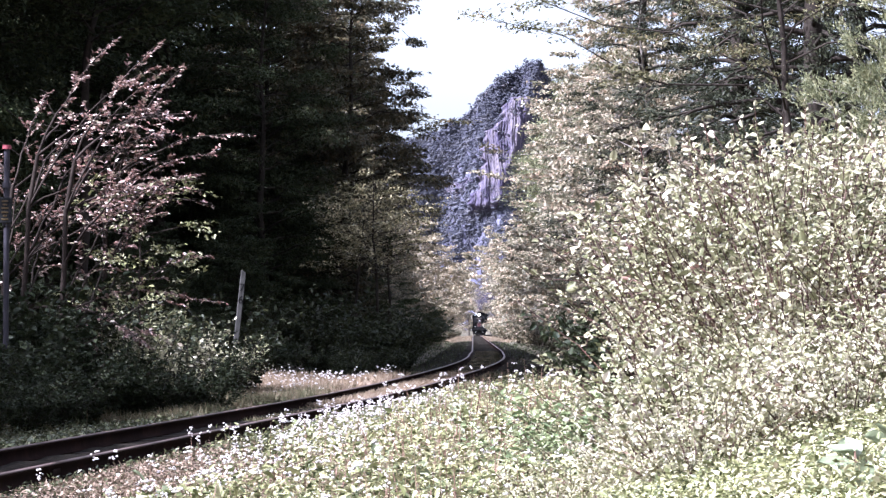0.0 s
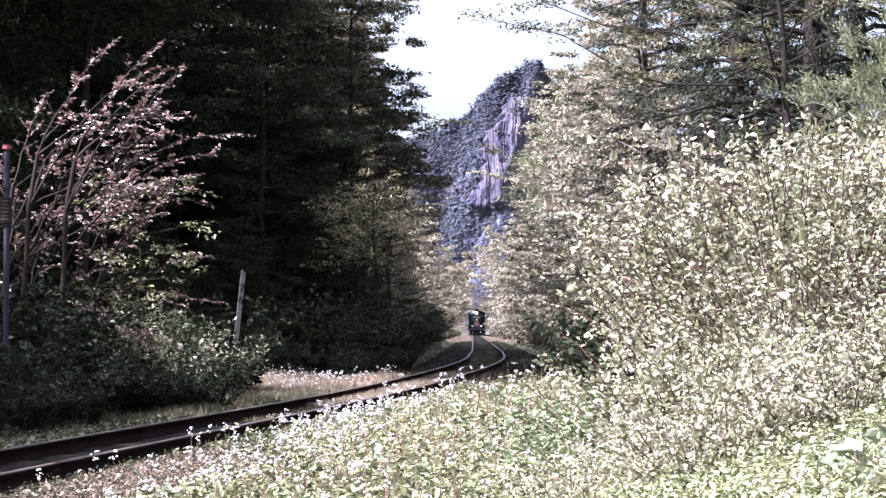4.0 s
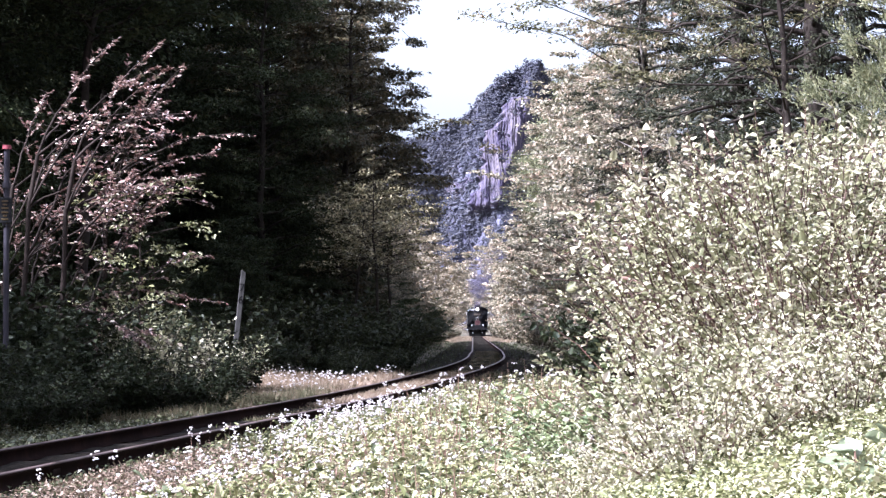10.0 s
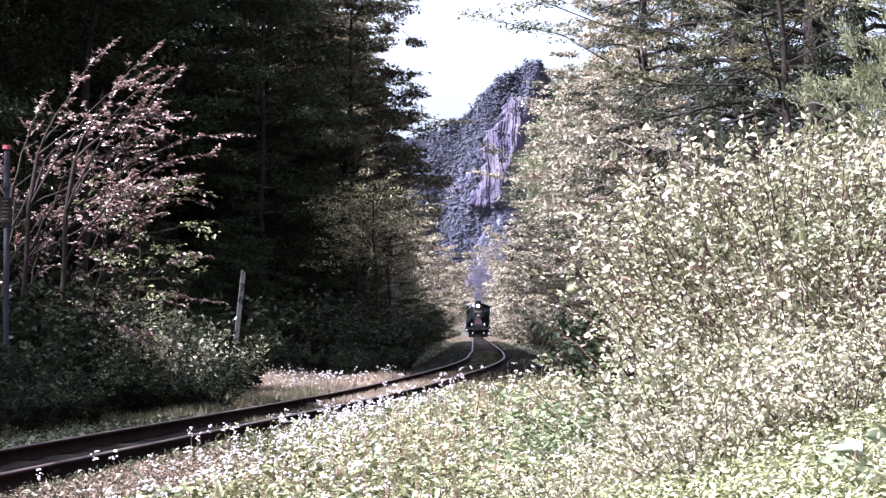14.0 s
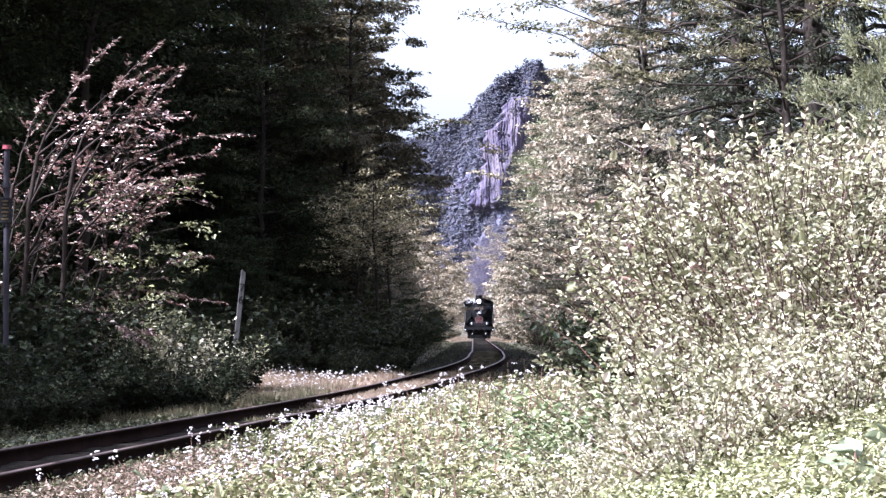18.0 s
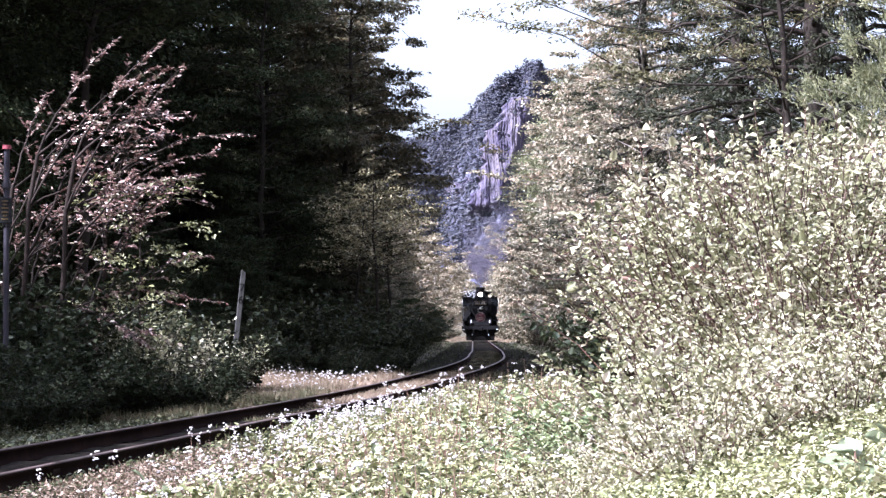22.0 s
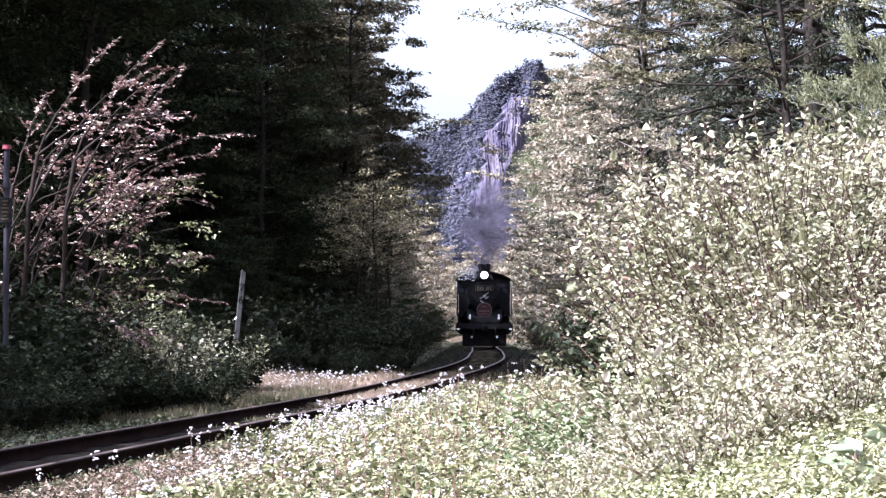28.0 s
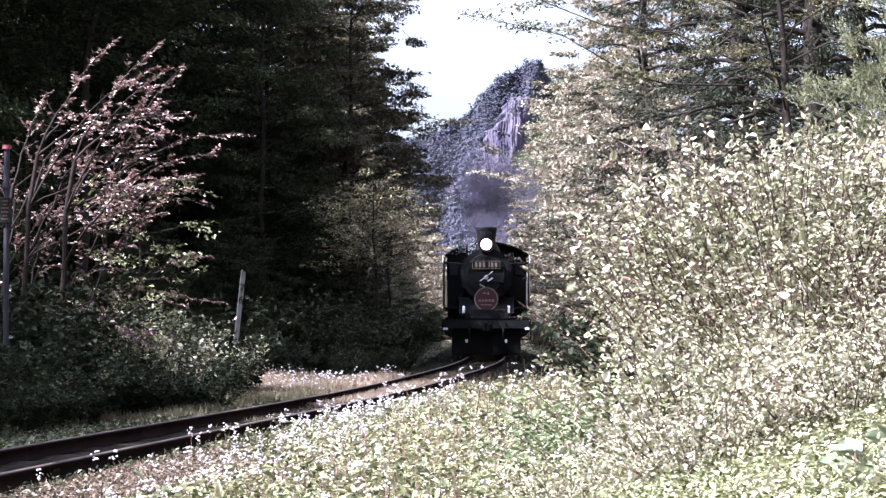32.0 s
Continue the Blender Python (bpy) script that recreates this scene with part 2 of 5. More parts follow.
# ---- ground, track ----
def build_ground():
    gx = np.concatenate([[-2600, -1500, -800, -400, -200, -120, -80], np.arange(-60, -14, 4.0), np.arange(-14, 16, 0.4), np.arange(16, 61, 4.0), [80, 120, 200, 400, 800, 1500, 2600]])
    gy = np.concatenate([[-600, -200, -80, -40, -20, -8], np.arange(0, 60, 0.5), np.arange(60, 140, 1.5), np.arange(140, 480, 6.0), [500, 560, 640, 800, 1200, 2000, 3200, 4500]])
    X, Y = np.meshgrid(gx, gy, indexing="ij")
    Z = ground_z(X, Y)
    a, b = X.shape
    i, j = np.meshgrid(np.arange(a - 1), np.arange(b - 1), indexing="ij")
    F = np.stack([i * b + j, (i + 1) * b + j, (i + 1) * b + j + 1, i * b + j + 1], -1).reshape(-1, 4)
    g = part("ground", mesh_np("ground", np.stack([X, Y, Z], -1).reshape(-1, 3), F, SOIL))
    g.data.shade_smooth()
    tagged(g, "brown soil and leaf litter of the valley floor", "ground", kind="structure")


def swept(profile, y0, y1, side, step=1.0):
    """A rail: the profile (offset, height) swept along the track."""
    ys = np.arange(y0, y1 + step / 2, step)
    pr = np.array(profile)
    cx, sl, cz = track_x(ys), track_slope(ys), rail_z(ys)
    nx, ny = 1 / np.sqrt(1 + sl * sl), -sl / np.sqrt(1 + sl * sl)
    off = side + pr[:, 0]
    V = np.stack([cx[:, None] + nx[:, None] * off, ys[:, None] + ny[:, None] * off, cz[:, None] + pr[None, :, 1]], -1)
    n, k = len(ys), len(pr)
    i, j = np.meshgrid(np.arange(n - 1), np.arange(k), indexing="ij")
    F = np.stack([i * k + j, i * k + (j + 1) % k, (i + 1) * k + (j + 1) % k, (i + 1) * k + j], -1).reshape(-1, 4)
    return V.reshape(-1, 3), F


RAIL_WEB = [(-0.064, -0.153), (0.064, -0.153), (0.064, -0.142), (0.010, -0.122), (0.009, -0.046), (0.031, -0.034), (0.031, -0.006), (-0.031, -0.006),
            (-0.031, -0.034), (-0.009, -0.046), (-0.010, -0.122), (-0.064, -0.142)]
RAIL_HEAD = [(-0.0315, -0.012), (0.0315, -0.012), (0.0315, -0.004), (0.026, 0.0), (-0.026, 0.0), (-0.0315, -0.004)]


def box_bm(sx, sy, sz, bevel=0.0, at=(0, 0, 0), segments=1):
    bm = bmesh.new()
    bmesh.ops.create_cube(bm, size=1, matrix=Matrix.Translation(at) @ Matrix.Diagonal((sx, sy, sz, 1)))
    if bevel:
        bmesh.ops.bevel(bm, geom=bm.edges[:], offset=bevel, segments=segments, affect="EDGES")
    return bm


def build_track():
    track = empty("railway_track", "rusty single railway track on weedy ballast", "railway track", kind="structure")
    V, F = swept([(-2.0, -0.24), (-1.35, -0.155), (-0.5, -0.15), (0.5, -0.15), (1.35, -0.155), (2.0, -0.24), (1.9, -0.6), (-1.9, -0.6)], -20, 480, 0, 0.5)
    rng = np.random.default_rng(4)
    V[:, 2] += rng.normal(0, 0.012, len(V))
    part("ballast_bed", mesh_np("ballast_bed", V, F, SHADED_BALLAST), SHADED_BALLAST, track, "grey-brown crushed stone ballast, darkened for shade")
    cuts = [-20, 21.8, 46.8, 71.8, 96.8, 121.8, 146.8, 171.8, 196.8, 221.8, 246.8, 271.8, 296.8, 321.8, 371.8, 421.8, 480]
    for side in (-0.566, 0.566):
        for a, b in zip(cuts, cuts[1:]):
            rail = part("rail", mesh_np("rail", *swept(RAIL_WEB, a + 0.006, b - 0.006, side, 0.5 if b < 130 else 2.0), SHADED_RUST), SHADED_RUST, track)
            part("rail_head", mesh_np("rail_head", *swept(RAIL_HEAD, a + 0.006, b - 0.006, side, 0.5 if b < 130 else 2.0), RAIL_TOP), RAIL_TOP, rail, "worn brown rail head")
    plate = mesh_np("fishplate", *swept([(0.012, -0.118), (0.026, -0.118), (0.026, -0.052), (0.012, -0.052)], -0.3, 0.3, 0, 0.3), SHADED_RUST)
    for v in plate.vertices:
        v.co.x -= float(track_x(v.co.y))
    for side in (-0.566, 0.566):
        for y in cuts[1:7]:
            for s in (0, 180):
                p = new("fishplate", plate)
                p.parent = track
                p.matrix_basis = pose(float(track_x(y)) + side, y, float(rail_z(y)), 0, 0, s)
    sl = bpy.data.meshes.new("sleeper")
    bm = box_bm(2.1, 0.2, 0.14, 0.012)
    bm.to_mesh(sl)
    bm.free()
    sl.materials.append(SHADED_SLEEPER_WOOD)
    rng = random.Random(3)
    for i in range(270):
        y = 18 + i * 0.62
        s = new("sleeper", sl)
        s.parent = track
        s.matrix_basis = pose(float(track_x(y)), y, float(rail_z(y)) - 0.226 + rng.uniform(-0.006, 0.004), rng.uniform(-1, 1), 0, -math.degrees(float(track_slope(y))) + rng.uniform(-1.5, 1.5))


# ---- trees ----
def skeleton(rng, h, spread, base, limbs, r0, droop, profile, wander=0.5):
    """Trunk line and limb lines of a tree of height h."""
    n = 10
    zs = np.linspace(0, h, n)
    w = np.cumsum(rng.normal(0, wander * h / 60, (n, 2)), 0) * (np.arange(n)[:, None] > 0)
    trunk = np.concatenate([w, zs[:, None]], 1)
    lines = []
    for k in range(limbs):
        u = base + (0.98 - base) * (k + rng.uniform(0, 1)) / limbs
        p0 = np.array([np.interp(u * h, zs, trunk[:, 0]), np.interp(u * h, zs, trunk[:, 1]), u * h])
        az = k * 2.4 + rng.uniform(-0.6, 0.6)
        ln = spread * profile((u - base) / (1 - base)) * rng.uniform(0.7, 1.15) + 0.15
        t = np.linspace(0, 1, 6)
        out = np.stack([np.cos(az + t * rng.uniform(-0.4, 0.4)) * t * ln, np.sin(az + t * rng.uniform(-0.4, 0.4)) * t * ln,
                        ln * (t * rng.uniform(0.25, 0.6) - droop * t * t)], 1)
        out[1:] += rng.normal(0, ln * 0.03, (5, 3))
        lines.append((p0 + out, ln, u))
    return trunk, zs, lines, r0


def broad(u):
    return (0.55 + 0.6 * math.sin(math.pi * min(1, u * 0.9 + 0.12))) * (1 - 0.45 * u)


def cone(u):
    return 1.0 - 0.92 * u


def overhang(u):
    return 0.40 + 0.60 * ease((u - 0.28) / 0.14) - 0.38 * ease((u - 0.56) / 0.16)


def dome(u):
    return math.sqrt(max(0.02, 1 - u * u))


def layered(u):
    return 0.9 - 0.35 * u


def tree_meshes(seed, h, spread, base=0.25, limbs=40, r0=0.2, droop=0.3, profile=broad, leaves=9000, leaf=0.09, ratio=0.55, leaf_mat=None, bark=None,
                flat=0.35, clump=0.28, twigs=7, fine=False, up=1.0, sprays=1.0):
    rng = np.random.default_rng(seed)
    trunk, zs, lines, r0 = skeleton(rng, h, spread, base, limbs, r0, droop, profile)
    tr = mesh_np("trunk", *tube(trunk, np.interp(zs, [0, 0.15 * h, h], [r0 * 1.35, r0, r0 * 0.1]), 9), bark)
    br, limbs_big, centres, ways, sizes = [], [], [], [], []
    long = sorted((ln for _, ln, _ in lines), reverse=True)[min(7, len(lines) - 1)]
    for line, ln, u in lines:
        rr = max(0.012, r0 * 0.42 * (1 - 0.8 * u) * min(1, ln / 2.5 + 0.2))
        (limbs_big if ln >= long else br).append(tube(line, np.linspace(rr, rr * 0.22, 6), 5))
        m = max(3, int(twigs * ln / spread * 1.3))
        for t in rng.uniform(0.1, 1.0, m) ** 0.8:
            i = min(4, int(t * 5))
            p = line[i] + (line[i + 1] - line[i]) * (t * 5 - i)
            d = line[i + 1] - line[i]
            d = d / np.linalg.norm(d) + rng.normal(0, 0.55, 3) * (1, 1, 0.5)
            q = p + d / np.linalg.norm(d) * min(ln, 2.4) * rng.uniform(0.12, 0.34)
            br.append(tube([p, (p + q) / 2 + rng.normal(0, 0.02, 3), q], [rr * 0.3, rr * 0.22, rr * 0.1], 3))
            for f in (0.55, 1.0):
                centres.append(p + (q - p) * f)
                ways.append(d)
                sizes.append(ln)
    C, D, S = np.array(centres), unit(np.array(ways)), np.array(sizes)
    pick = rng.integers(0, len(C), leaves)
    sg = clump * (0.6 + 0.5 * S[pick] / spread)[:, None]
    P = C[pick] + np.clip(rng.normal(0, 1, (leaves, 3)), -1.7, 1.7) * sg * (1, 1, flat)
    W = D[pick] * sprays + rng.normal(0, 0.8, (leaves, 3)) * (1, 1, 0.6)
    W[:, 2] -= 0.25
    N = rng.normal(0, 0.55, (leaves, 3)) + (0, 0, up)
    L = leaf * rng.uniform(0.6, 1.35, leaves)
    cr = mesh_np("crown", *leaf_arrays(rng, P, W, N, L, ratio, fine), leaf_mat)
    return tr, [mesh_np("limb", *b, bark) for b in limbs_big], mesh_np("branchwork", *join(br), bark), cr


def fir_meshes(seed, h, spread, base, limbs, r0, shoots, leaf_mat, bark):
    """A young conifer: every limb ends in upturned shoots, each a brush of needles."""
    rng = np.random.default_rng(seed)
    trunk, zs, lines, r0 = skeleton(rng, h, spread, base, limbs, r0, -0.12, cone, 0.2)
    tr = mesh_np("trunk", *tube(trunk, np.interp(zs, [0, 0.15 * h, h], [r0 * 1.35, r0, r0 * 0.1]), 9), bark)
    br, big, C, D = [], [], [], []
    for k, (line, ln, u) in enumerate(lines):
        (big if k % 15 == 0 else br).append(tube(line, np.linspace(max(0.012, r0 * 0.2 * (1 - u)), 0.005, 6), 5))
        way = unit((line[-1] - line[0])[None])[0]
        for j in range(max(4, int(12 * ln / spread))):
            t = rng.uniform(0.3, 1.0) ** 0.7
            i = min(4, int(t * 5))
            p = line[i] + (line[i + 1] - line[i]) * (t * 5 - i)
            out = np.cross(way, (0, 0, 1.0)) * rng.choice([-1, 1]) * (1.15 - 0.8 * t) + way * 0.7 + rng.normal(0, 0.2, 3)
            C.append(p + out * rng.uniform(0.05, 0.42) * min(1.0, ln / 1.5))
            D.append(out + (0, 0, 0.75))
    C, D = np.array(C), unit(np.array(D))
    pick = rng.integers(0, len(C), shoots)
    P = C[pick] + rng.normal(0, 0.05, (shoots, 3))
    W = unit(D[pick] + rng.normal(0, 0.42, (shoots, 3)))
    ln = rng.uniform(0.10, 0.19, shoots)
    blocks = []
    for k in range(14):
        f = (k + 0.5) / 14
        side = unit(np.cross(W, rng.normal(0, 1, (shoots, 3))))
        blocks.append(leaf_arrays(rng, P + W * (ln * f)[:, None], W * 0.75 + side * (0.9 - 0.5 * f), side + rng.normal(0, 0.3, (shoots, 3)), rng.uniform(0.034, 0.055, shoots), 0.34, False))
    return tr, [mesh_np("limb", *b, bark) for b in big], mesh_np("branchwork", *join(br), bark), mesh_np("crown", *join(blocks), leaf_mat)


def arching_meshes(seed, limbs, length, az0, az1, leaves, leaf, leaf_mat, bark):
    """A small many-stemmed tree: limbs rise and arch over, with flat side sprays of paired leaves."""
    rng = np.random.default_rng(seed)
    trunk = np.stack([np.linspace(0, 0.35, 6) + rng.normal(0, 0.03, 6), rng.normal(0, 0.03, 6), np.linspace(0, 4.3, 6)], 1)
    tr = mesh_np("trunk", *tube(trunk, np.linspace(0.06, 0.035, 6), 8), bark)
    big, br, twigs = [], [], []
    for k in range(limbs):
        az = radians(-az0 + (az0 + az1) * (k + rng.uniform(0, 1)) / limbs)
        ln = length * rng.uniform(0.6, 1.05)
        el = rng.uniform(0.15, 1.15)
        t = np.linspace(0, 1, 9)
        reach = ln * math.cos(el) * 0.9 * t ** 1.1
        pts = trunk[2 + k % 4] + np.stack([np.cos(az) * reach, np.sin(az) * reach, ln * (np.sin(el) * t - 0.27 * t ** 2.6)], 1)
        pts[1:] += np.cumsum(rng.normal(0, 0.035, (8, 3)), 0)
        (big if k < 7 else br).append(tube(pts, np.linspace(0.022, 0.005, 9), 5))
        for j in range(15):
            u = 0.2 + 0.8 * (j + rng.uniform(0, 1)) / 15
            i = min(7, int(u * 8))
            p = pts[i] + (pts[i + 1] - pts[i]) * (u * 8 - i)
            d = unit((pts[i + 1] - pts[i])[None])[0]
            side = unit(np.cross(d, (0.25, 0.1, 1.0))[None])[0] * (1 if j % 2 else -1)
            w = d * 0.8 + side * 0.8 + rng.normal(0, 0.22, 3) + (0, 0, -0.12)
            q = p + w / np.linalg.norm(w) * rng.uniform(0.22, 0.62) * (1.15 - 0.6 * u)
            br.append(tube([p, (p + q) / 2 + (0, 0, 0.02), q], [0.006, 0.004, 0.002], 3))
            twigs.append((p, q))
        twigs.append((pts[5], pts[8]))
    A, B = np.array([a for a, _ in twigs]), np.array([b for _, b in twigs])
    wt = np.linalg.norm(B - A, axis=1) * rng.choice([0.04, 0.5, 2.2], len(A))
    pick = rng.choice(len(A), leaves, p=wt / wt.sum())
    f = rng.uniform(0.05, 1.0, leaves)[:, None]
    P = A[pick] + (B - A)[pick] * f
    W = unit((B - A)[pick])
    S = unit(np.cross(W, np.tile((0.1, 0.0, 1.0), (leaves, 1)))) * rng.choice([-1, 1], (leaves, 1))
    D = W * 0.55 + S * 0.8 + rng.normal(0, 0.3, (leaves, 3))
    N = rng.normal(0, 0.55, (leaves, 3)) + (0, -0.25, 0.75)
    cr = mesh_np("crown", *leaf_arrays(rng, P, D, N, leaf * rng.uniform(0.55, 1.4, leaves), 0.55, True), leaf_mat)
    return tr, [mesh_np("limb", *b, bark) for b in big], mesh_np("branchwork", *join(br), bark), cr


def make_tree(name, meshes, label, category="tree", group=""):
    t = empty(name, label, category, group)
    tr, limbs, br, cr = meshes
    part("trunk", tr, None, t)
    for me in limbs:
        part("limb", me, None, t)
    tagged(part("branchwork", br, None, t), kind="stuff")
    tagged(part("crown", cr, None, t), kind="stuff")
    return t


def plant(first, spots, label=""):
    """Puts the first thing at the first spot and copies at the rest: x, y, scale, turn and an optional sink."""
    for k, (x, y, s, turn) in enumerate(spots):
        m = pose(x, y, on_ground(x, y) - 0.03, 0, 0, turn)
        if k == 0:
            first.scale = (s, s, s)
            first.matrix_basis = m @ Matrix.Diagonal((s, s, s, 1))
        else:
            c = copy_thing(first, m)
            c.matrix_basis = m @ Matrix.Diagonal((s, s, s, 1))


def build_trees():
    g = "woods along the track"
    # tall broadleaf trees of the shaded wood, track side, shade mixed into leaf colour
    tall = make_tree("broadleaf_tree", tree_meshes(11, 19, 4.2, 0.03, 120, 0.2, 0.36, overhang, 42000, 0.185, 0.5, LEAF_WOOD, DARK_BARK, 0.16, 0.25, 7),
                     "tall broadleaf tree with layered drooping branches, darkened for shade", "tree", g)
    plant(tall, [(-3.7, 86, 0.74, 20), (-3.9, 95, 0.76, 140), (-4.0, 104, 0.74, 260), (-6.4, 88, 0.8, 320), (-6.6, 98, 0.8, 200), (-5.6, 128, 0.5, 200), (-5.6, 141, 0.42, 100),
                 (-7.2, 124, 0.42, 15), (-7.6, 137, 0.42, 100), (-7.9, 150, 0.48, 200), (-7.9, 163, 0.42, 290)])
    shade_tree = make_tree("broadleaf_tree", tree_meshes(12, 22, 4.8, 0.18, 60, 0.22, 0.3, broad, 40000, 0.15, 0.5, LEAF_DARK, DARK_BARK, 0.3, 0.4, 8),
                      "tall forest tree with a high closed crown, leaves darkened for shade", "tree", g)
    # Some are unseen, added to keep sun off train, rails and wood.
    plant(shade_tree, [(-13.4, 60, 0.95, 10), (-15, 54, 0.95, 70), (-13.8, 68, 0.78, 210), (-13, 76, 1.0, 330), (-12.6, 90, 0.6, 20), (-12.4, 99, 0.6, 77), (-9.0, 106, 0.5, 200), (-9.8, 84, 0.86, 250), (-9.8, 95, 0.86, 15), (-10, 114, 0.5, 100), (-12.6, 73, 0.8, 280), (-12.4, 82, 0.75, 350), (-12.8, 93, 0.92, 60), (-12, 105, 0.65, 130), (-12.5, 120, 0.55, 200), (-11.8, 44.4, 0.5, 40), (-7.4, 104, 0.8, 60), (-6.7, 111, 0.82, 0), (-6.7, 118, 0.82, 95), (-6.8, 125, 0.82, 160), (-6.9, 132, 0.82, 190), (-7.1, 146.5, 0.82, 20), (-7.1, 152.5, 0.8, 115), (-10.5, 78.5, 0.86, 140), (-5.9, 80, 0.62, 310), (-12.5, 11.5, 0.47, 0), (-12.5, 13.8, 0.48, 70), (-12.5, 16.1, 0.48, 140), (-12.6, 18.4, 0.49, 210), (-12.6, 20.7, 0.49, 280), (-5.4, 107, 0.62, 300), (-5.6, 116, 0.6, 30), (-15.2, 12.4, 0.52, 10), (-14.9, 15.4, 0.53, 120), (-15.0, 18.4, 0.55, 250),
                  (-13.5, 84, 0.95, 20), (-11.5, 108, 0.6, 75), (-14, 110, 0.7, 90), (-8.5, 174, 0.66, 10), (-8.7, 186, 0.68, 130), (-8.4, 198, 0.66, 250), (-8.6, 138, 0.62, 60), (-9, 149, 0.62, 310)]
          # Rows left of the view, added to shade the verge.
          + [(x, y, s, x * y) for x, y, s in ((-14.8, 21, 0.60), (-14.4, 23.5, 0.60), (-15.0, 26, 0.61), (-14.4, 28.5, 0.58), (-15.0, 31, 0.56), (-14.4, 33.5, 0.575), (-15.0, 36, 0.56), (-17, 24, 0.64), (-17.2, 29, 0.58), (-17.5, 34, 0.56), (-17, 19, 0.6))]
          + [(-17 - 6.5 * i - (j % 2) * 3, 60 + 9 * j + 2 * math.sin(i * 5 + j), 0.9 + 0.08 * math.sin(i + 3 * j) - 0.025 * j, 77 * i + 31 * j) for i in range(5) for j in range(14)]
          # Unseen trees round the camera, added to cut the skylight behind it.
          + [(x, y, 0.6, 50 * x + y) for x, y in ((-9, -13), (-3, -15), (3, -14), (9, -12), (15, -8), (-15, -12), (18, 0), (22, 12), (20, 22), (17, 32), (25, 30), (24, 2), (-8, -22), (2, -24), (12, -20), (21, -14), (-17, -20), (28, 18), (16, 40), (22, 42))])
    # Crowns above the view, added to block sun and sky from the wood below.
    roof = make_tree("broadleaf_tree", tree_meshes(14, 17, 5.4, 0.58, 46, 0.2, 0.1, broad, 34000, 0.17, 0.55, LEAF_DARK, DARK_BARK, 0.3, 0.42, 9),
                     "forest tree with a crown added out of view to shut out sky", "tree", g)
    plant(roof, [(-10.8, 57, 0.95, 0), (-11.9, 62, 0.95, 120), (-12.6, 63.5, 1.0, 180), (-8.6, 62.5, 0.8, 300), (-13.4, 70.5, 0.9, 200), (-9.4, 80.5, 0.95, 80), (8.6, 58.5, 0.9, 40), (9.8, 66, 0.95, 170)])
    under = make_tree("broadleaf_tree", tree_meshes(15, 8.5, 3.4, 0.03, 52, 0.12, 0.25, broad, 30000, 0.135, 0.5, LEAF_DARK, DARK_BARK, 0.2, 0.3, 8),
                      "understorey tree with leaves down to the ground, darkened for shade", "tree", g)
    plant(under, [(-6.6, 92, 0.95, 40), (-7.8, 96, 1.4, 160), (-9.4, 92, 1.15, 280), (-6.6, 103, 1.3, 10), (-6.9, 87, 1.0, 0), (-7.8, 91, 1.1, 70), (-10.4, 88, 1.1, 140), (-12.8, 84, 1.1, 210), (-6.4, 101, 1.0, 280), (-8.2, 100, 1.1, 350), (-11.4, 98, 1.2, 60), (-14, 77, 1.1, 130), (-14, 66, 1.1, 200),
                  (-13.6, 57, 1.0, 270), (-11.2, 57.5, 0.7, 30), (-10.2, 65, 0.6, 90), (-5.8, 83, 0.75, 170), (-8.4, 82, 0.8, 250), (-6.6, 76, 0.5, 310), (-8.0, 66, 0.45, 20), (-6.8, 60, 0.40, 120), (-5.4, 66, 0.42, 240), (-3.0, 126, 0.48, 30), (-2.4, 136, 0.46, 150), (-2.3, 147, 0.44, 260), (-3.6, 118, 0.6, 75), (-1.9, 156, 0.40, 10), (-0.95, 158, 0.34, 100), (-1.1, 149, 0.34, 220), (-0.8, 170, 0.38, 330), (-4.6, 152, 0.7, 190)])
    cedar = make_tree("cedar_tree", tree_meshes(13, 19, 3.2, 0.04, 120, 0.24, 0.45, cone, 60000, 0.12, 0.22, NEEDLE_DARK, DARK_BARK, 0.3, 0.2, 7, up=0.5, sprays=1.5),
                      "conical cedar with drooping needle sprays, darkened for shade", "tree", g)
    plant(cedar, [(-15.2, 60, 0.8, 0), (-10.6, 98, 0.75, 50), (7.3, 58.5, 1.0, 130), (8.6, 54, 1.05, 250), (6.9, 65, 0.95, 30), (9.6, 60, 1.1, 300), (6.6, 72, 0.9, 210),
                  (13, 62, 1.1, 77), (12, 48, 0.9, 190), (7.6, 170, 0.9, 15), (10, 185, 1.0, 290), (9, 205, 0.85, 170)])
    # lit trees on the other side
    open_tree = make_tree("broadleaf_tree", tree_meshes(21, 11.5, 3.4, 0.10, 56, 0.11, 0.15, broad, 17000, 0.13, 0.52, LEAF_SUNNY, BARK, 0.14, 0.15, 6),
                          "sunlit slender tree with thin yellowing leaves", "tree", g)
    plant(open_tree, [(5.4, 58, 0.5, 70), (6.7, 60, 0.5, 280), (4.9, 64, 0.86, 200), (5.3, 76, 0.95, 300), (6.9, 74, 1.0, 20), (5.9, 84, 1.05, 110), (6.2, 90, 0.92, 45), (6.6, 104, 0.9, 130), 
                      (6.9, 122, 0.85, 230), (-3.1, 108, 0.68, 310), (-4.6, 111, 0.76, 75), (-3.2, 119, 0.60, 190)])
    bush_tree = make_tree("broadleaf_tree", tree_meshes(22, 9.5, 4.0, 0.02, 56, 0.14, 0.1, broad, 14000, 0.22, 0.55, LEAF_SUNNY, BARK, 0.16, 0.22, 5),
                          "rounded sunlit tree leaning over the line", "tree", g)
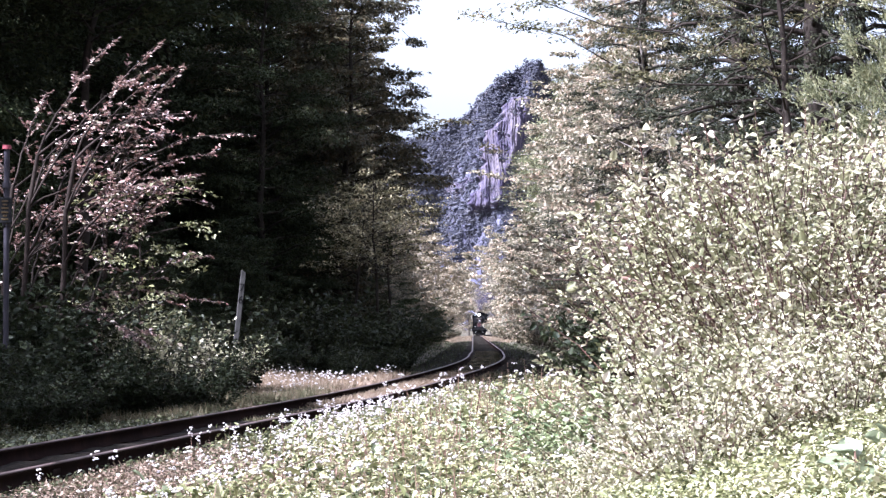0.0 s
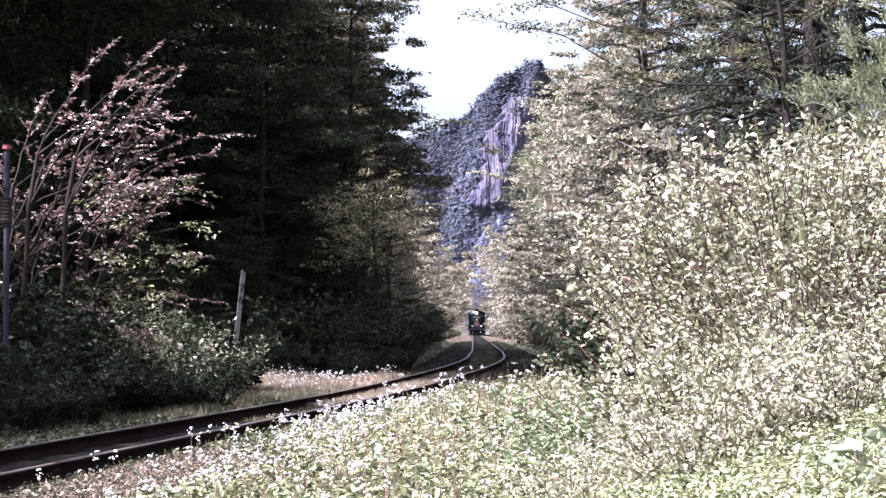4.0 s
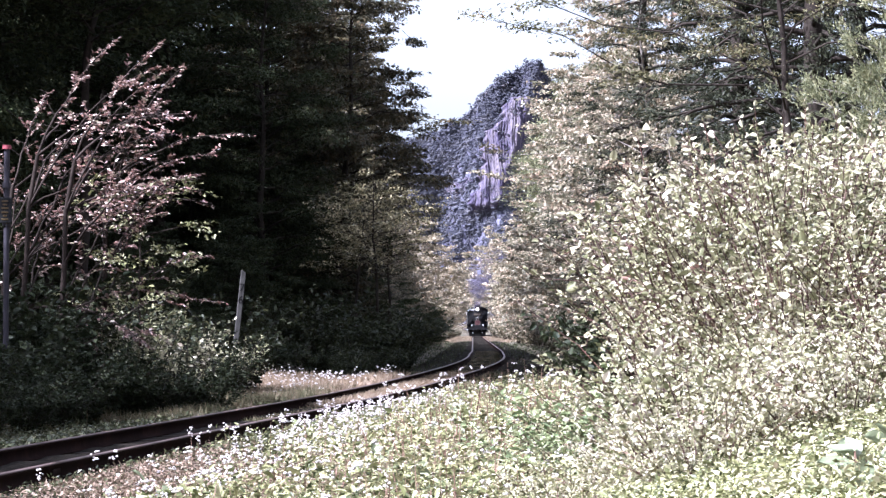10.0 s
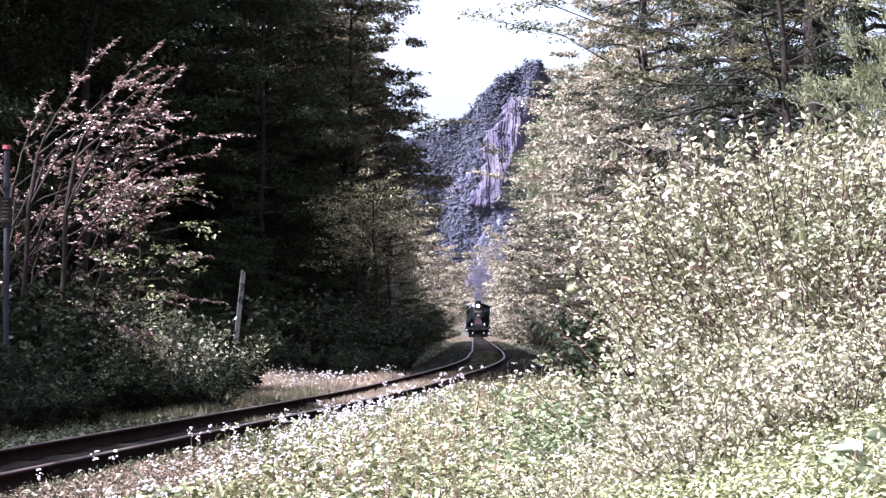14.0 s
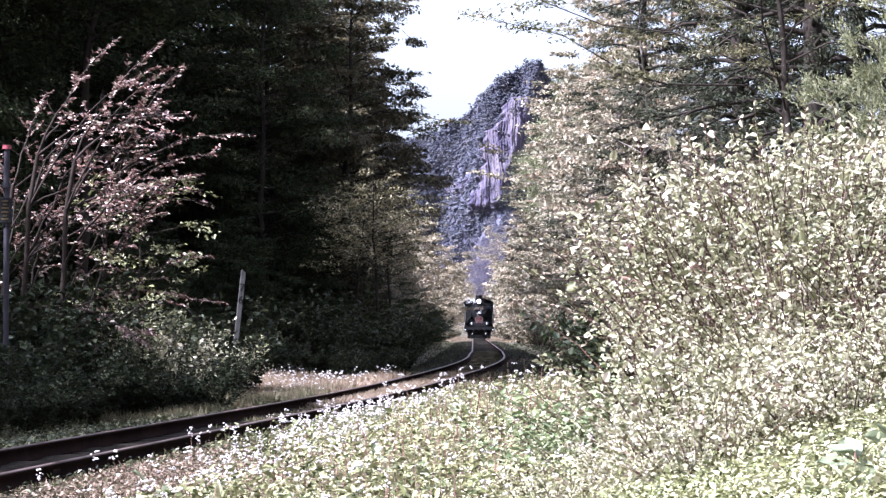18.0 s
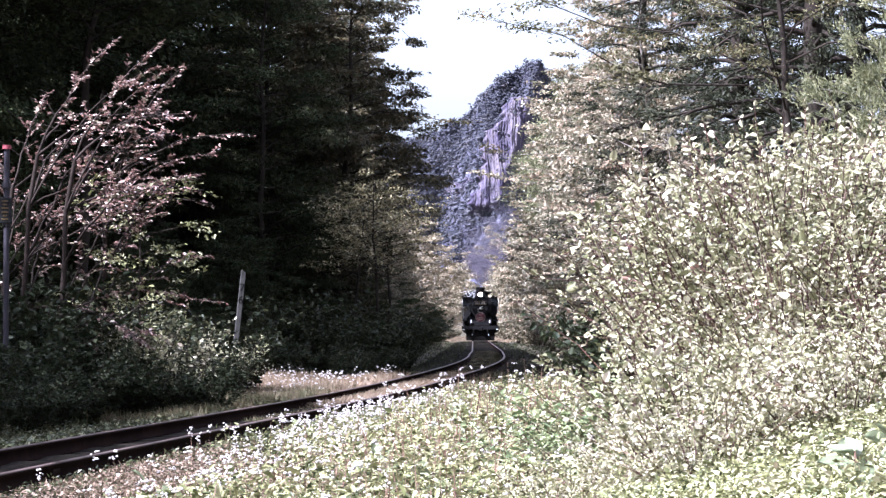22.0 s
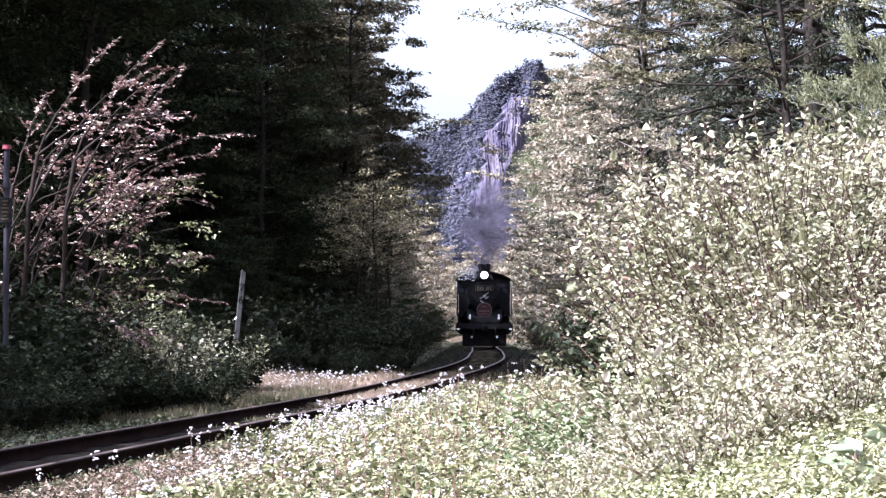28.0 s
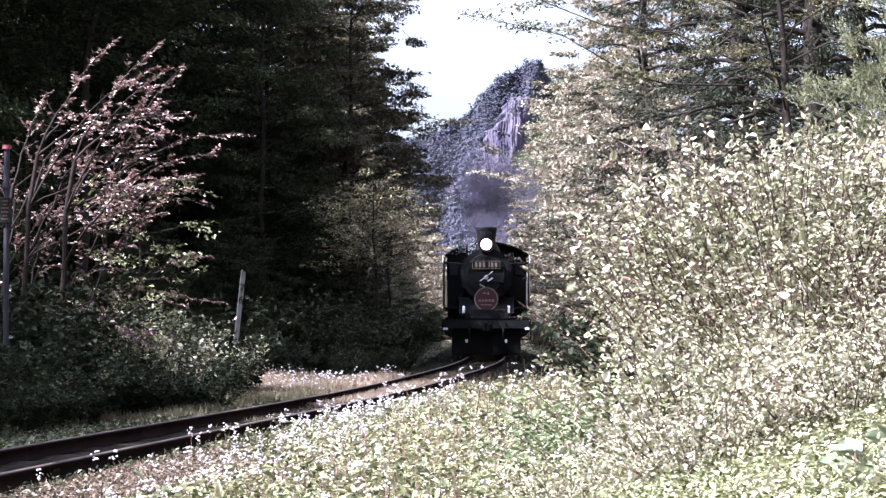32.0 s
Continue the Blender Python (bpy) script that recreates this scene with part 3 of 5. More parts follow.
    plant(bush_tree, [(6.9, 140, 0.9, 10), (7.0, 158, 0.9, 100), (7.6, 180, 0.95, 190), (7.9, 205, 0.95, 280), (8.4, 232, 1.05, 50), (9.4, 262, 1.1, 140), (10.4, 295, 1.15, 230), (11.4, 330, 1.2, 320),
                      (12.6, 365, 1.2, 75), (14.4, 400, 1.2, 165), (17.5, 440, 1.3, 255), (9.5, 130, 1.1, 60), (11, 160, 1.2, 0), (12, 215, 1.3, 120), (13, 270, 1.35, 200), (14, 330, 1.4, 20),
                      (-2.4, 222, 0.8, 15), (-1.9, 258, 0.85, 105), (-1.6, 300, 0.9, 195), (-1.3, 345, 0.9, 285), (-1.2, 390, 1.0, 55), (0.5, 455, 1.0, 145), (5, 478, 1.0, 235), (9.0, 470, 1.1, 10),
                      (-8, 240, 1.1, 60), (-8, 290, 1.1, 150), (-7, 350, 1.2, 240), (-4, 430, 1.2, 330), (-4.4, 126, 0.55, 25), (-3.6, 142, 0.6, 215), (-2, 500, 1.4, 20), (3, 515, 1.5, 110), (8.4, 520, 1.95, 200), (12.5, 512, 2.2, 290), (16.5, 505, 2.4, 40), (20, 480, 1.6, 15), (18, 430, 1.5, 80)])
    # Leaf colour is paled to stand for a sunlit patch on the wood's edge.
    gold = make_tree("broadleaf_tree", tree_meshes(27, 7.0, 2.1, 0.45, 34, 0.07, 0.1, broad, 3200, 0.12, 0.55, LEAF_SUNPATCH, DARK_BARK, 0.14, 0.15, 6),
                     "slender tree with yellow leaves, paled as a sunlit patch of the dark wood", "tree", g)
    plant(gold, [(-2.1, 75, 0.82, 0), (-2.6, 78, 0.8, 130), (-1.7, 82, 0.8, 250)])
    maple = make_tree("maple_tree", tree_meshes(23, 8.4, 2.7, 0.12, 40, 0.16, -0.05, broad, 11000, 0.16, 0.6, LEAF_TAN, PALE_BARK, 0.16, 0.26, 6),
                      "small maple with tan leaves and pale limbs", "tree", g)
    plant(maple, [(-2.8, 143, 0.84, 60), (-3.7, 147, 0.84, 200), (-1.6, 164, 0.95, 0), (-0.6, 186, 0.85, 120), (-3.2, 178, 1.0, 20)])
    sugi = make_tree("cedar_tree", fir_meshes(24, 6.3, 3.0, 0.02, 120, 0.13, 8500, NEEDLE, BARK),
                     "young sunlit cedar with upturned needle tufts", "tree", g)
    plant(sugi, [(7.15, 35.5, 1.0, 0), (9.6, 39, 1.0, 130)])
    hill = make_tree("cedar_tree", tree_meshes(25, 15, 4.2, 0.38, 120, 0.2, 0.1, dome, 60000, 0.15, 0.4, NEEDLE, BARK, 0.7, 0.34, 8, up=0.3),
                     "pointed cedar standing behind the nearer trees", "tree", g)
    plant(hill, [(9.2, 176, 1.05, 0), (11.5, 196, 1.15, 100), (12.6, 190, 1.3, 200)])
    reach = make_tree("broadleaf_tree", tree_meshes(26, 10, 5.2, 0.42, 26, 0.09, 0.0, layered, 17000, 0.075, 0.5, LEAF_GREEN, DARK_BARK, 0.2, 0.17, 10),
                      "slender tree with long bare limbs reaching over the line", "tree", g)
    plant(reach, [(6.4, 46, 1.06, 150)])
    yellow = make_tree("autumn_tree", tree_meshes(32, 4.2, 1.5, 0.3, 20, 0.03, 0.1, layered, 1500, 0.08, 0.55, LEAF_HERB, TWIG, 0.3, 0.09, 7, fine=True, sprays=1.6),
                       "small tree with yellow-green leaves among the red ones", "tree", g)
    plant(yellow, [(-4.9, 40.5, 0.9, 40)])
    # reddish small trees by the track, their arching limbs reaching out to the light
    red = make_tree("autumn_tree", arching_meshes(33, 13, 4.2, 60, 70, 2100, 0.074, LEAF_RED, TWIG), "small tree turning red, its arching limbs lit by the sun", "tree", g)
    plant(red, [(-6.2, 39.8, 0.95, 0), (-5.7, 41.2, 0.9, -30), (-6.9, 40.4, 0.98, 25), (-7.3, 41.2, 0.86, 60)])


# ---- shrubs and herbs ----
def shrub_meshes(seed, stems, length, spread, leaves, leaf, ratio, leaf_mat, stem_mat, lean=0.35, r=0.007, fine=True, up=0.8, start=0.15, big=0.0):
    rng = np.random.default_rng(seed)
    br, Ps, Ws = [], [], []
    for k in range(stems):
        az = rng.uniform(0, 2 * math.pi)
        ln = length * rng.uniform(0.6, 1.08)
        b = np.array([math.cos(az), math.sin(az), 0]) * spread * 0.3 * rng.uniform(0, 1)
        az += rng.normal(0, 0.5)
        t = np.linspace(0, 1, 7)
        bend = rng.uniform(0.3, 1.1) * lean
        pts = b + np.stack([np.cos(az) * spread * bend * t ** 1.6 * 1.6, np.sin(az) * spread * bend * t ** 1.6 * 1.6, ln * (t - 0.25 * bend * t ** 3)], 1)
        pts[1:] += np.cumsum(rng.normal(0, ln * 0.012, (6, 3)), 0)
        br.append(tube(pts, np.linspace(r, r * 0.35, 7), 4))
        for s in range(3):
            u = rng.uniform(0.3, 0.9)
            i = min(5, int(u * 6))
            p = pts[i] + (pts[i + 1] - pts[i]) * (u * 6 - i)
            d = rng.normal(0, 1, 3) * (1, 1, 0.3) + (0, 0, 0.45)
            q = p + d / np.linalg.norm(d) * ln * rng.uniform(0.1, 0.28)
            br.append(tube([p, (p + q) / 2, q], [r * 0.5, r * 0.4, r * 0.2], 3))
            m = max(2, leaves // (stems * 6))
            f = rng.uniform(0.1, 1, m)[:, None]
            Ps.append(p + (q - p) * f)
            Ws.append(np.repeat((q - p)[None] / np.linalg.norm(q - p), m, 0))
        m = leaves // (stems * 2)
        u = rng.uniform(start, 1, m)
        i = np.minimum(5, (u * 6).astype(int))
        Ps.append(pts[i] + (pts[i + 1] - pts[i]) * (u * 6 - i)[:, None])
        Ws.append(pts[i + 1] - pts[i])
    P, W = np.concatenate(Ps), unit(np.concatenate(Ws))
    n = len(P)
    D = W * 0.5 + rng.normal(0, 0.9, (n, 3)) * (1, 1, 0.5)
    P = P + unit(D) * leaf * 0.25
    N = rng.normal(0, 0.6, (n, 3)) + (0, 0, up)
    return mesh_np("stemwork", *join(br), stem_mat), mesh_np("foliage", *leaf_arrays(rng, P, D, N, leaf * rng.uniform(0.55, 1.3, n) * np.where(rng.uniform(0, 1, n) < big, rng.uniform(1.35, 1.9, n), 1.0), ratio, fine), leaf_mat)


def make_shrub(name, meshes, label, category="shrub", group=""):
    t = empty(name, label, category, group)
    tagged(part("stemwork", meshes[0], None, t), kind="stuff")
    tagged(part("foliage", meshes[1], None, t), kind="stuff")
    return t


def build_shrubs():
    rng = random.Random(8)
    g = "shrubs on the sunny bank"
    a = make_shrub("shrub", shrub_meshes(41, 58, 2.7, 1.3, 6600, 0.052, 0.56, LEAF_PALE, CANE, 0.42, r=0.0075, up=0.3, big=0.06), "tall sunlit shrub with pale green leaves and reddish stems", "shrub", g)
    spots = [(2.4, 20.5, 1.0, 0), (2.25, 21.8, 0.98, 130), (2.3, 23.2, 1.0, 250)]
    for x0, y0 in ((2.9, 20.2), (3.6, 20.8), (2.6, 22.2), (3.4, 22.6), (4.2, 21.8), (4.4, 20.4), (5.0, 22.6), (4.2, 24.2), (3.1, 24.4), (5.4, 24.4), (6.2, 25.5), (3.9, 18.6), (4.7, 18.9), (2.7, 18.6)):
        crest = 1.141 + y0 * float(np.interp(x0 / y0, [0.06, 0.083, 0.095, 0.107, 0.14, 0.176], [0.060, 0.088, 0.087, 0.083, 0.080, 0.079]))
        spots.append((x0, y0, min(rng.uniform(0.95, 1.25), (crest - on_ground(x0, y0)) / 2.5), rng.uniform(0, 360)))
    plant(a, spots)
    b = make_shrub("shrub", shrub_meshes(42, 50, 1.35, 1.1, 4200, 0.048, 0.58, LEAF_PALE, CANE, 0.55, up=0.35, start=0.02, big=0.07), "waist-high sunlit shrub with pale leaves", "shrub", g)
    spots = []
    for k in range(36):
        y = rng.uniform(13.5, 21)
        x = track_x(y) + rng.uniform(5.6, 9.5) * 1.0
        if x < y * 0.052:
            x += 1.2
        spots.append((float(x), y, rng.uniform(0.55, 1.0), rng.uniform(0, 360)))
    for x, y in ((2.9, 27), (3.4, 30), (4.3, 29), (5.2, 28), (3.6, 34), (4.8, 33), (3.4, 40), (4.4, 42)):
        spots.append((x, y, rng.uniform(0.7, 1.05), rng.uniform(0, 360)))
    for k in range(16):
        y = 12.6 + 0.22 * k
        spots.append((y * (0.045 + 0.14 * ((k * 7) % 16) / 16), y, rng.uniform(0.36, 0.55), rng.uniform(0, 360)))
    spots.append((0.6, 42, 0.35, 40))
    plant(b, spots)
    lush = make_shrub("shrub", shrub_meshes(47, 34, 1.0, 1.1, 2300, 0.066, 0.62, LEAF_LUSH, CANE, 0.55, up=1.1, start=0.1, big=0.1), "lush green shrub with broad lobed leaves", "shrub", g)
    plant(lush, [(0.98, 17.6, 0.72, 0), (1.25, 18.0, 0.85, 100), (1.5, 17.3, 0.75, 210), (1.15, 16.6, 0.6, 300), (1.75, 18.4, 0.85, 20), (0.5, 16.4, 0.34, 30), (0.1, 17.4, 0.34, 140), (2.3, 16.4, 0.5, 80)])
    cane = make_shrub("shrub", shrub_meshes(48, 26, 3.0, 1.5, 900, 0.065, 0.6, LEAF_PALE, CANE, 0.75, r=0.010, up=0.4, start=0.5, big=0.1), "tall cane shrub with bare dark red stems", "shrub", g)
    plant(cane, [(2.5, 17.6, 0.62, 0), (2.95, 16.6, 0.62, 120), (2.2, 19.4, 0.7, 240), (3.3, 18.0, 0.72, 60), (1.95, 20.6, 0.75, 180), (2.1, 21.8, 0.95, 300), (2.75, 20.0, 0.85, 30), (3.4, 20.2, 0.95, 200)])
    # Their leaf colour carries the shade, even where the sun reaches them.
    c = make_shrub("shrub", shrub_meshes(43, 46, 1.5, 1.2, 3600, 0.08, 0.6, LEAF_LOW, TWIG, 0.5, start=0.0), "dark green shrub with broad leaves, shade put into their colour", "shrub", "shrubs in the shade")
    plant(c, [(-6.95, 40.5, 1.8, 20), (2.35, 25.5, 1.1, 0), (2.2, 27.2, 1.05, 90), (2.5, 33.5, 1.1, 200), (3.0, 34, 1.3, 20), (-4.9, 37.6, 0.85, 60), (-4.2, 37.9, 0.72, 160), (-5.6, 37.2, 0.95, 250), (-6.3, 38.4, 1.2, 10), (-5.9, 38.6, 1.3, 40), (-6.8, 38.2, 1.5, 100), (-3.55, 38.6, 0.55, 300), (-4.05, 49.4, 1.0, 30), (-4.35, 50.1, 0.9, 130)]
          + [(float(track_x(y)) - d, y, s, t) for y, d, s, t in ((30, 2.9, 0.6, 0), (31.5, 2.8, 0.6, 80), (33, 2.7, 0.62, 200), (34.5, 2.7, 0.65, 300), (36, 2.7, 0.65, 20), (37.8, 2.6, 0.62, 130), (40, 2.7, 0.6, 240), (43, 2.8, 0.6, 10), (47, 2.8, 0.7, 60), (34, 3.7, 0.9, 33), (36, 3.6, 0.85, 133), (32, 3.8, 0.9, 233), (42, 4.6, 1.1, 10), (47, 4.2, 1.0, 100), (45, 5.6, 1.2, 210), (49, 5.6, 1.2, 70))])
    f = make_shrub("shrub", shrub_meshes(46, 40, 1.5, 1.3, 2600, 0.10, 0.6, LEAF_HEDGE, TWIG, 0.6, start=0.0), "green undergrowth shrub at the edge of the wood, darkened for shade", "shrub", "shrubs in the shade")
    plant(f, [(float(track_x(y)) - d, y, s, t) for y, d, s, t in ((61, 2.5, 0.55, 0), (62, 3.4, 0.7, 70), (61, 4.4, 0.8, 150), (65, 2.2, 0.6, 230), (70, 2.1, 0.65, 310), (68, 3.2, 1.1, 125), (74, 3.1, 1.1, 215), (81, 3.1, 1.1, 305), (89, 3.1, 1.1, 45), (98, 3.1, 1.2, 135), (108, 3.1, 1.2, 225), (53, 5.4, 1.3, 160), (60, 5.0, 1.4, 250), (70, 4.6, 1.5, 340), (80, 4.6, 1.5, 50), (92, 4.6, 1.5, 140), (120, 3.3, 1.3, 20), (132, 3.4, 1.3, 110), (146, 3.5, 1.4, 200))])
    # Pale leaves on the upper part only, to imitate the sunlit half.
    e = make_shrub("shrub", shrub_meshes(45, 36, 1.75, 1.2, 850, 0.075, 0.6, LEAF_PALE, TWIG, 0.45, start=0.6), "shrub below the red trees, pale leaves on top as if sunlit", "shrub", "shrubs in the shade")
    plant(e, [(-4.7, 39.2, 1.05, 0), (-4.1, 40.2, 0.95, 200), (-5.0, 40.8, 1.15, 50), (-4.05, 48, 0.75, 110)])
    d = make_shrub("shrub", shrub_meshes(44, 40, 1.5, 1.2, 1700, 0.105, 0.6, LEAF_SUNNY, TWIG, 0.5), "bushy sunlit undergrowth beside the line", "shrub", "undergrowth by the line")
    spots = []
    for y in list(range(46, 130, 7)) + list(range(130, 420, 12)):
        for k in range(2):
            spots.append((float(track_x(y)) + 3.1 + k * 1.5 + rng.uniform(-0.3, 0.5) + (0.8 if y < 70 else 0), y + rng.uniform(-2, 2), rng.uniform(0.8, 1.15) * (1 + y / 500), rng.uniform(0, 360)))
    for y in range(160, 420, 14):
        spots.append((float(track_x(y)) - 3.3 + rng.uniform(-0.5, 0.3), y, rng.uniform(0.9, 1.2), rng.uniform(0, 360)))
    plant(d, spots)


def scatter_grass(name, label, seed, pts, n_blade, height, mat, ratio=0.09, lean=0.5):
    rng = np.random.default_rng(seed)
    pts = np.asarray(pts)
    n = len(pts) * n_blade
    base = np.repeat(pts, n_blade, 0) + rng.normal(0, 0.05, (n, 2))
    P = np.concatenate([base, (ground_z(base[:, 0], base[:, 1]) - 0.01)[:, None]], 1)
    D = rng.normal(0, lean, (n, 3))
    D[:, 2] = 1
    N = rng.normal(0, 1, (n, 3)) * (1, 1, 0.2)
    V, F = leaf_arrays(rng, P, D, N, height * rng.uniform(0.5, 1.2, n), ratio, False, 0.1, 0.25)
    return tagged(part(name, mesh_np(name, V, F, mat)), label, "grass", kind="stuff")


def build_meadow():
    rng = np.random.default_rng(61)
    # herbs and flowers between the camera and the line
    y = 13.6 + 32 * rng.uniform(0, 1, 17000) ** 1.25
    d = 1.15 + rng.uniform(0, 1, 17000) ** 0.9 * (0.36 * y + 3)
    x = track_x(y) + d
    keep = (np.abs(x) < 0.19 * y + 0.8) & (d > 1.15 + 0.45 * ease((y - 14) / 4) - 0.35 * ease((y - 22) / 4) + 0.3 * rng.uniform(0, 1, len(x)) + 1.3 * ease((y - 31) / 7)) & ((y < 40) | (rng.uniform(0, 1, len(x)) < 0.4))
    x, y, d = x[keep], y[keep], d[keep]
    n = len(x)
    tall = (0.16 + 0.20 * ease((y - 21) / 5) + 0.22 * ease((d - 1.5) / 2.0)) * rng.uniform(0.6, 1.25, n)
    gz = ground_z(x, y)
    blocks = []
    for k in range(10):
        f = rng.uniform(0.15, 1.0, n)
        P = np.stack([x + rng.normal(0, 0.05, n), y + rng.normal(0, 0.05, n), gz + tall * f], 1)
        W = rng.normal(0, 1, (n, 3)) * (1, 1, 0.45)
        N = rng.normal(0, 0.55, (n, 3)) + (0, 0, 0.9)
        blocks.append(leaf_arrays(rng, P, W, N, 0.042 * rng.uniform(0.5, 1.6, n) * np.where(rng.uniform(0, 1, n) < 0.06, 1.8, 1.0), 0.5, True))
    tagged(part("meadow_herbs", mesh_np("meadow_herbs", *join(blocks), LEAF_HERB)), "dense sunlit herbs beside the railway", "herbs", kind="stuff")
    # thin stalks and white flower heads
    pick = rng.permutation(n)[: n // 2]
    P = np.stack([x[pick], y[pick], gz[pick] - 0.01], 1)
    D = rng.normal(0, 0.12, (len(pick), 3)) + (0, 0, 1)
    H = tall[pick] * rng.uniform(1.0, 1.35, len(pick))
    V, F = leaf_arrays(rng, P, D, rng.normal(0, 1, (len(pick), 3)) * (1, 1, 0.1), H, 0.018, False, 0.1, 0)
    tagged(part("meadow_stalks", mesh_np("meadow_stalks", V, F, STALK)), "thin reddish stalks among the herbs", "stalks", kind="stuff")
    top = P + unit(D) * H[:, None]
    sel = rng.uniform(0, 1, len(top)) < np.where(track_x(top[:, 1]) + 3.2 > top[:, 0], 0.45, 0.16)
    top = top[sel]
    octa = np.array([[1, 0, 0], [-1, 0, 0], [0, 1, 0], [0, -1, 0], [0, 0, 0.7], [0, 0, -0.7]])
    tri = np.array([[0, 2, 4], [2, 1, 4], [1, 3, 4], [3, 0, 4], [2, 0, 5], [1, 2, 5], [3, 1, 5], [0, 3, 5]])
    C = np.repeat(top, 5, 0) + rng.normal(0, 0.017, (len(top) * 5, 3)) * (1, 1, 0.6)
    R = rng.uniform(0.007, 0.017, len(C))
    V = (C[:, None] + octa[None] * R[:, None, None]).reshape(-1, 3)
    F = (tri[None] + (np.arange(len(C)) * 6)[:, None, None]).reshape(-1, 3)
    tagged(part("white_flowers", mesh_np("white_flowers", V, F, PETAL)), "small white flower heads on thin stalks", "flowers", kind="stuff")
    # herbs further along the line, and low grey-green weeds on the stones
    def herb_patch(name, label, mat, m, ya, yb, da, db, low, high, size, layers):
        yy = rng.uniform(ya, yb, m)
        xx = track_x(yy) + rng.uniform(da, db, m)
        blocks = []
        for k in range(layers):
            P = np.stack([xx + rng.normal(0, 0.06, m), yy + rng.normal(0, 0.1, m), ground_z(xx, yy) + rng.uniform(low, high, m)], 1)
            blocks.append(leaf_arrays(rng, P, rng.normal(0, 1, (m, 3)) * (1, 1, 0.5), rng.normal(0, 0.6, (m, 3)) + (0, 0, 0.8), size * rng.uniform(0.5, 1.6, m), 0.5, False))
        tagged(part(name, mesh_np(name, *join(blocks), mat)), label, "herbs", kind="stuff")
    herb_patch("far_herbs", "grey-green herbs beside the bend of the line", LEAF_GLINT, 7000, 36, 62, 1.5, 6.0, 0.02, 0.20, 0.042, 6)
    herb_patch("stone_weeds", "low grey-green weeds on the ballast shoulder", LEAF_GLINT, 5000, 15, 50, 0.72, 2.3, 0.0, 0.11, 0.04, 5)
    herb_patch("verge_weeds", "dim low weeds on the shaded verge", LEAF_GLINT, 3600, 22, 44, -3.4, -0.75, 0.0, 0.16, 0.045, 5)
    # dry pinkish herbs near the rails, and the bank close to the camera
    m = 3000
    yy = 14 + 10 * rng.uniform(0, 1, m) ** 1.2
    dd = 1.2 + rng.gamma(1.6, 0.75, m)
    xx = track_x(yy) + dd
    blocks = []
    for k in range(8):
        P = np.stack([xx + rng.normal(0, 0.06, m), yy + rng.normal(0, 0.06, m), ground_z(xx, yy) + rng.uniform(0.03, 0.30, m) * np.clip(dd - 0.6, 0.45, 1)], 1)
        blocks.append(leaf_arrays(rng, P, rng.normal(0, 1, (m, 3)) * (1, 1, 0.6), rng.normal(0, 0.6, (m, 3)) + (0, 0, 0.8), 0.032 * rng.uniform(0.5, 1.6, m), 0.4, False))
    tagged(part("dry_herbs", mesh_np("dry_herbs", *join(blocks), DRY_HERB)), "dry pinkish seed heads and withered herbs", "herbs", kind="stuff")
    m = 6400
    yy = rng.uniform(8.5, 15, m)
    xx = yy * rng.uniform(0.06, 0.2, m)
    blocks = []
    for k in range(8):
        P = np.stack([xx + rng.normal(0, 0.05, m), yy + rng.normal(0, 0.05, m), ground_z(xx, yy) + rng.uniform(0.02, 0.42, m)], 1)
        blocks.append(leaf_arrays(rng, P, rng.normal(0, 1, (m, 3)) * (1, 1, 0.5), rng.normal(0, 0.6, (m, 3)) + (0, 0, 0.8), 0.026 * rng.uniform(0.4, 1.7, m), 0.5, True))
    tagged(part("bank_herbs", mesh_np("bank_herbs", *join(blocks), LEAF_HERB)), "mixed herbs on the near bank", "herbs", kind="stuff")
    # tall flower stalks at the rim, and flowers on the far shoulder
    def heads(name, label, xs, ys, zs, count, r0, r1):
        C = np.repeat(np.stack([xs, ys, zs], 1), count, 0) + rng.normal(0, 0.016, (len(xs) * count, 3)) * (1, 1, 0.7)
        R = rng.uniform(r0, r1, len(C))
        V = (C[:, None] + octa[None] * R[:, None, None]).reshape(-1, 3)
        F = (tri[None] + (np.arange(len(C)) * 6)[:, None, None]).reshape(-1, 3)
        tagged(part(name, mesh_np(name, V, F, PETAL)), label, "flowers", kind="stuff")
    m = 230
    yy = 17 + 22 * rng.uniform(0, 1, m) ** 0.6
    xx = track_x(yy) + rng.uniform(1.5, 2.4, m)
    hh = rng.uniform(0.28, 0.52, m)
    gz2 = ground_z(xx, yy)
    V, F = leaf_arrays(rng, np.stack([xx, yy, gz2 - 0.01], 1), np.tile((0.0, 0.0, 1.0), (m, 1)), rng.normal(0, 1, (m, 3)) * (1, 1, 0.05), hh, 0.016, False, 0.1, 0)
    tagged(part("flower_stalks", mesh_np("flower_stalks", V, F, STALK)), "tall thin flower stalks beside the rail", "stalks", kind="stuff")
    heads("rim_flowers", "white flower heads on tall stalks by the rail", np.repeat(xx, 2), np.repeat(yy, 2), np.repeat(gz2 + hh, 2) - np.tile((0.0, 0.045), m), 5, 0.007, 0.015)
    m = 300
    yy = rng.uniform(48, 58, m)
    xx = track_x(yy) - rng.uniform(0.9, 4.4, m)
    heads("shoulder_flowers", "small white flowers in the shoulder grass", xx, yy, ground_z(xx, yy) + rng.uniform(0.2, 0.45, m), 3, 0.008, 0.022)
    # grass of the trackbed and the shoulders
    yy = 16 + 50 * rng.uniform(0, 1, 9000) ** 1.3
    dd = rng.uniform(-4.2, -0.85, 9000)
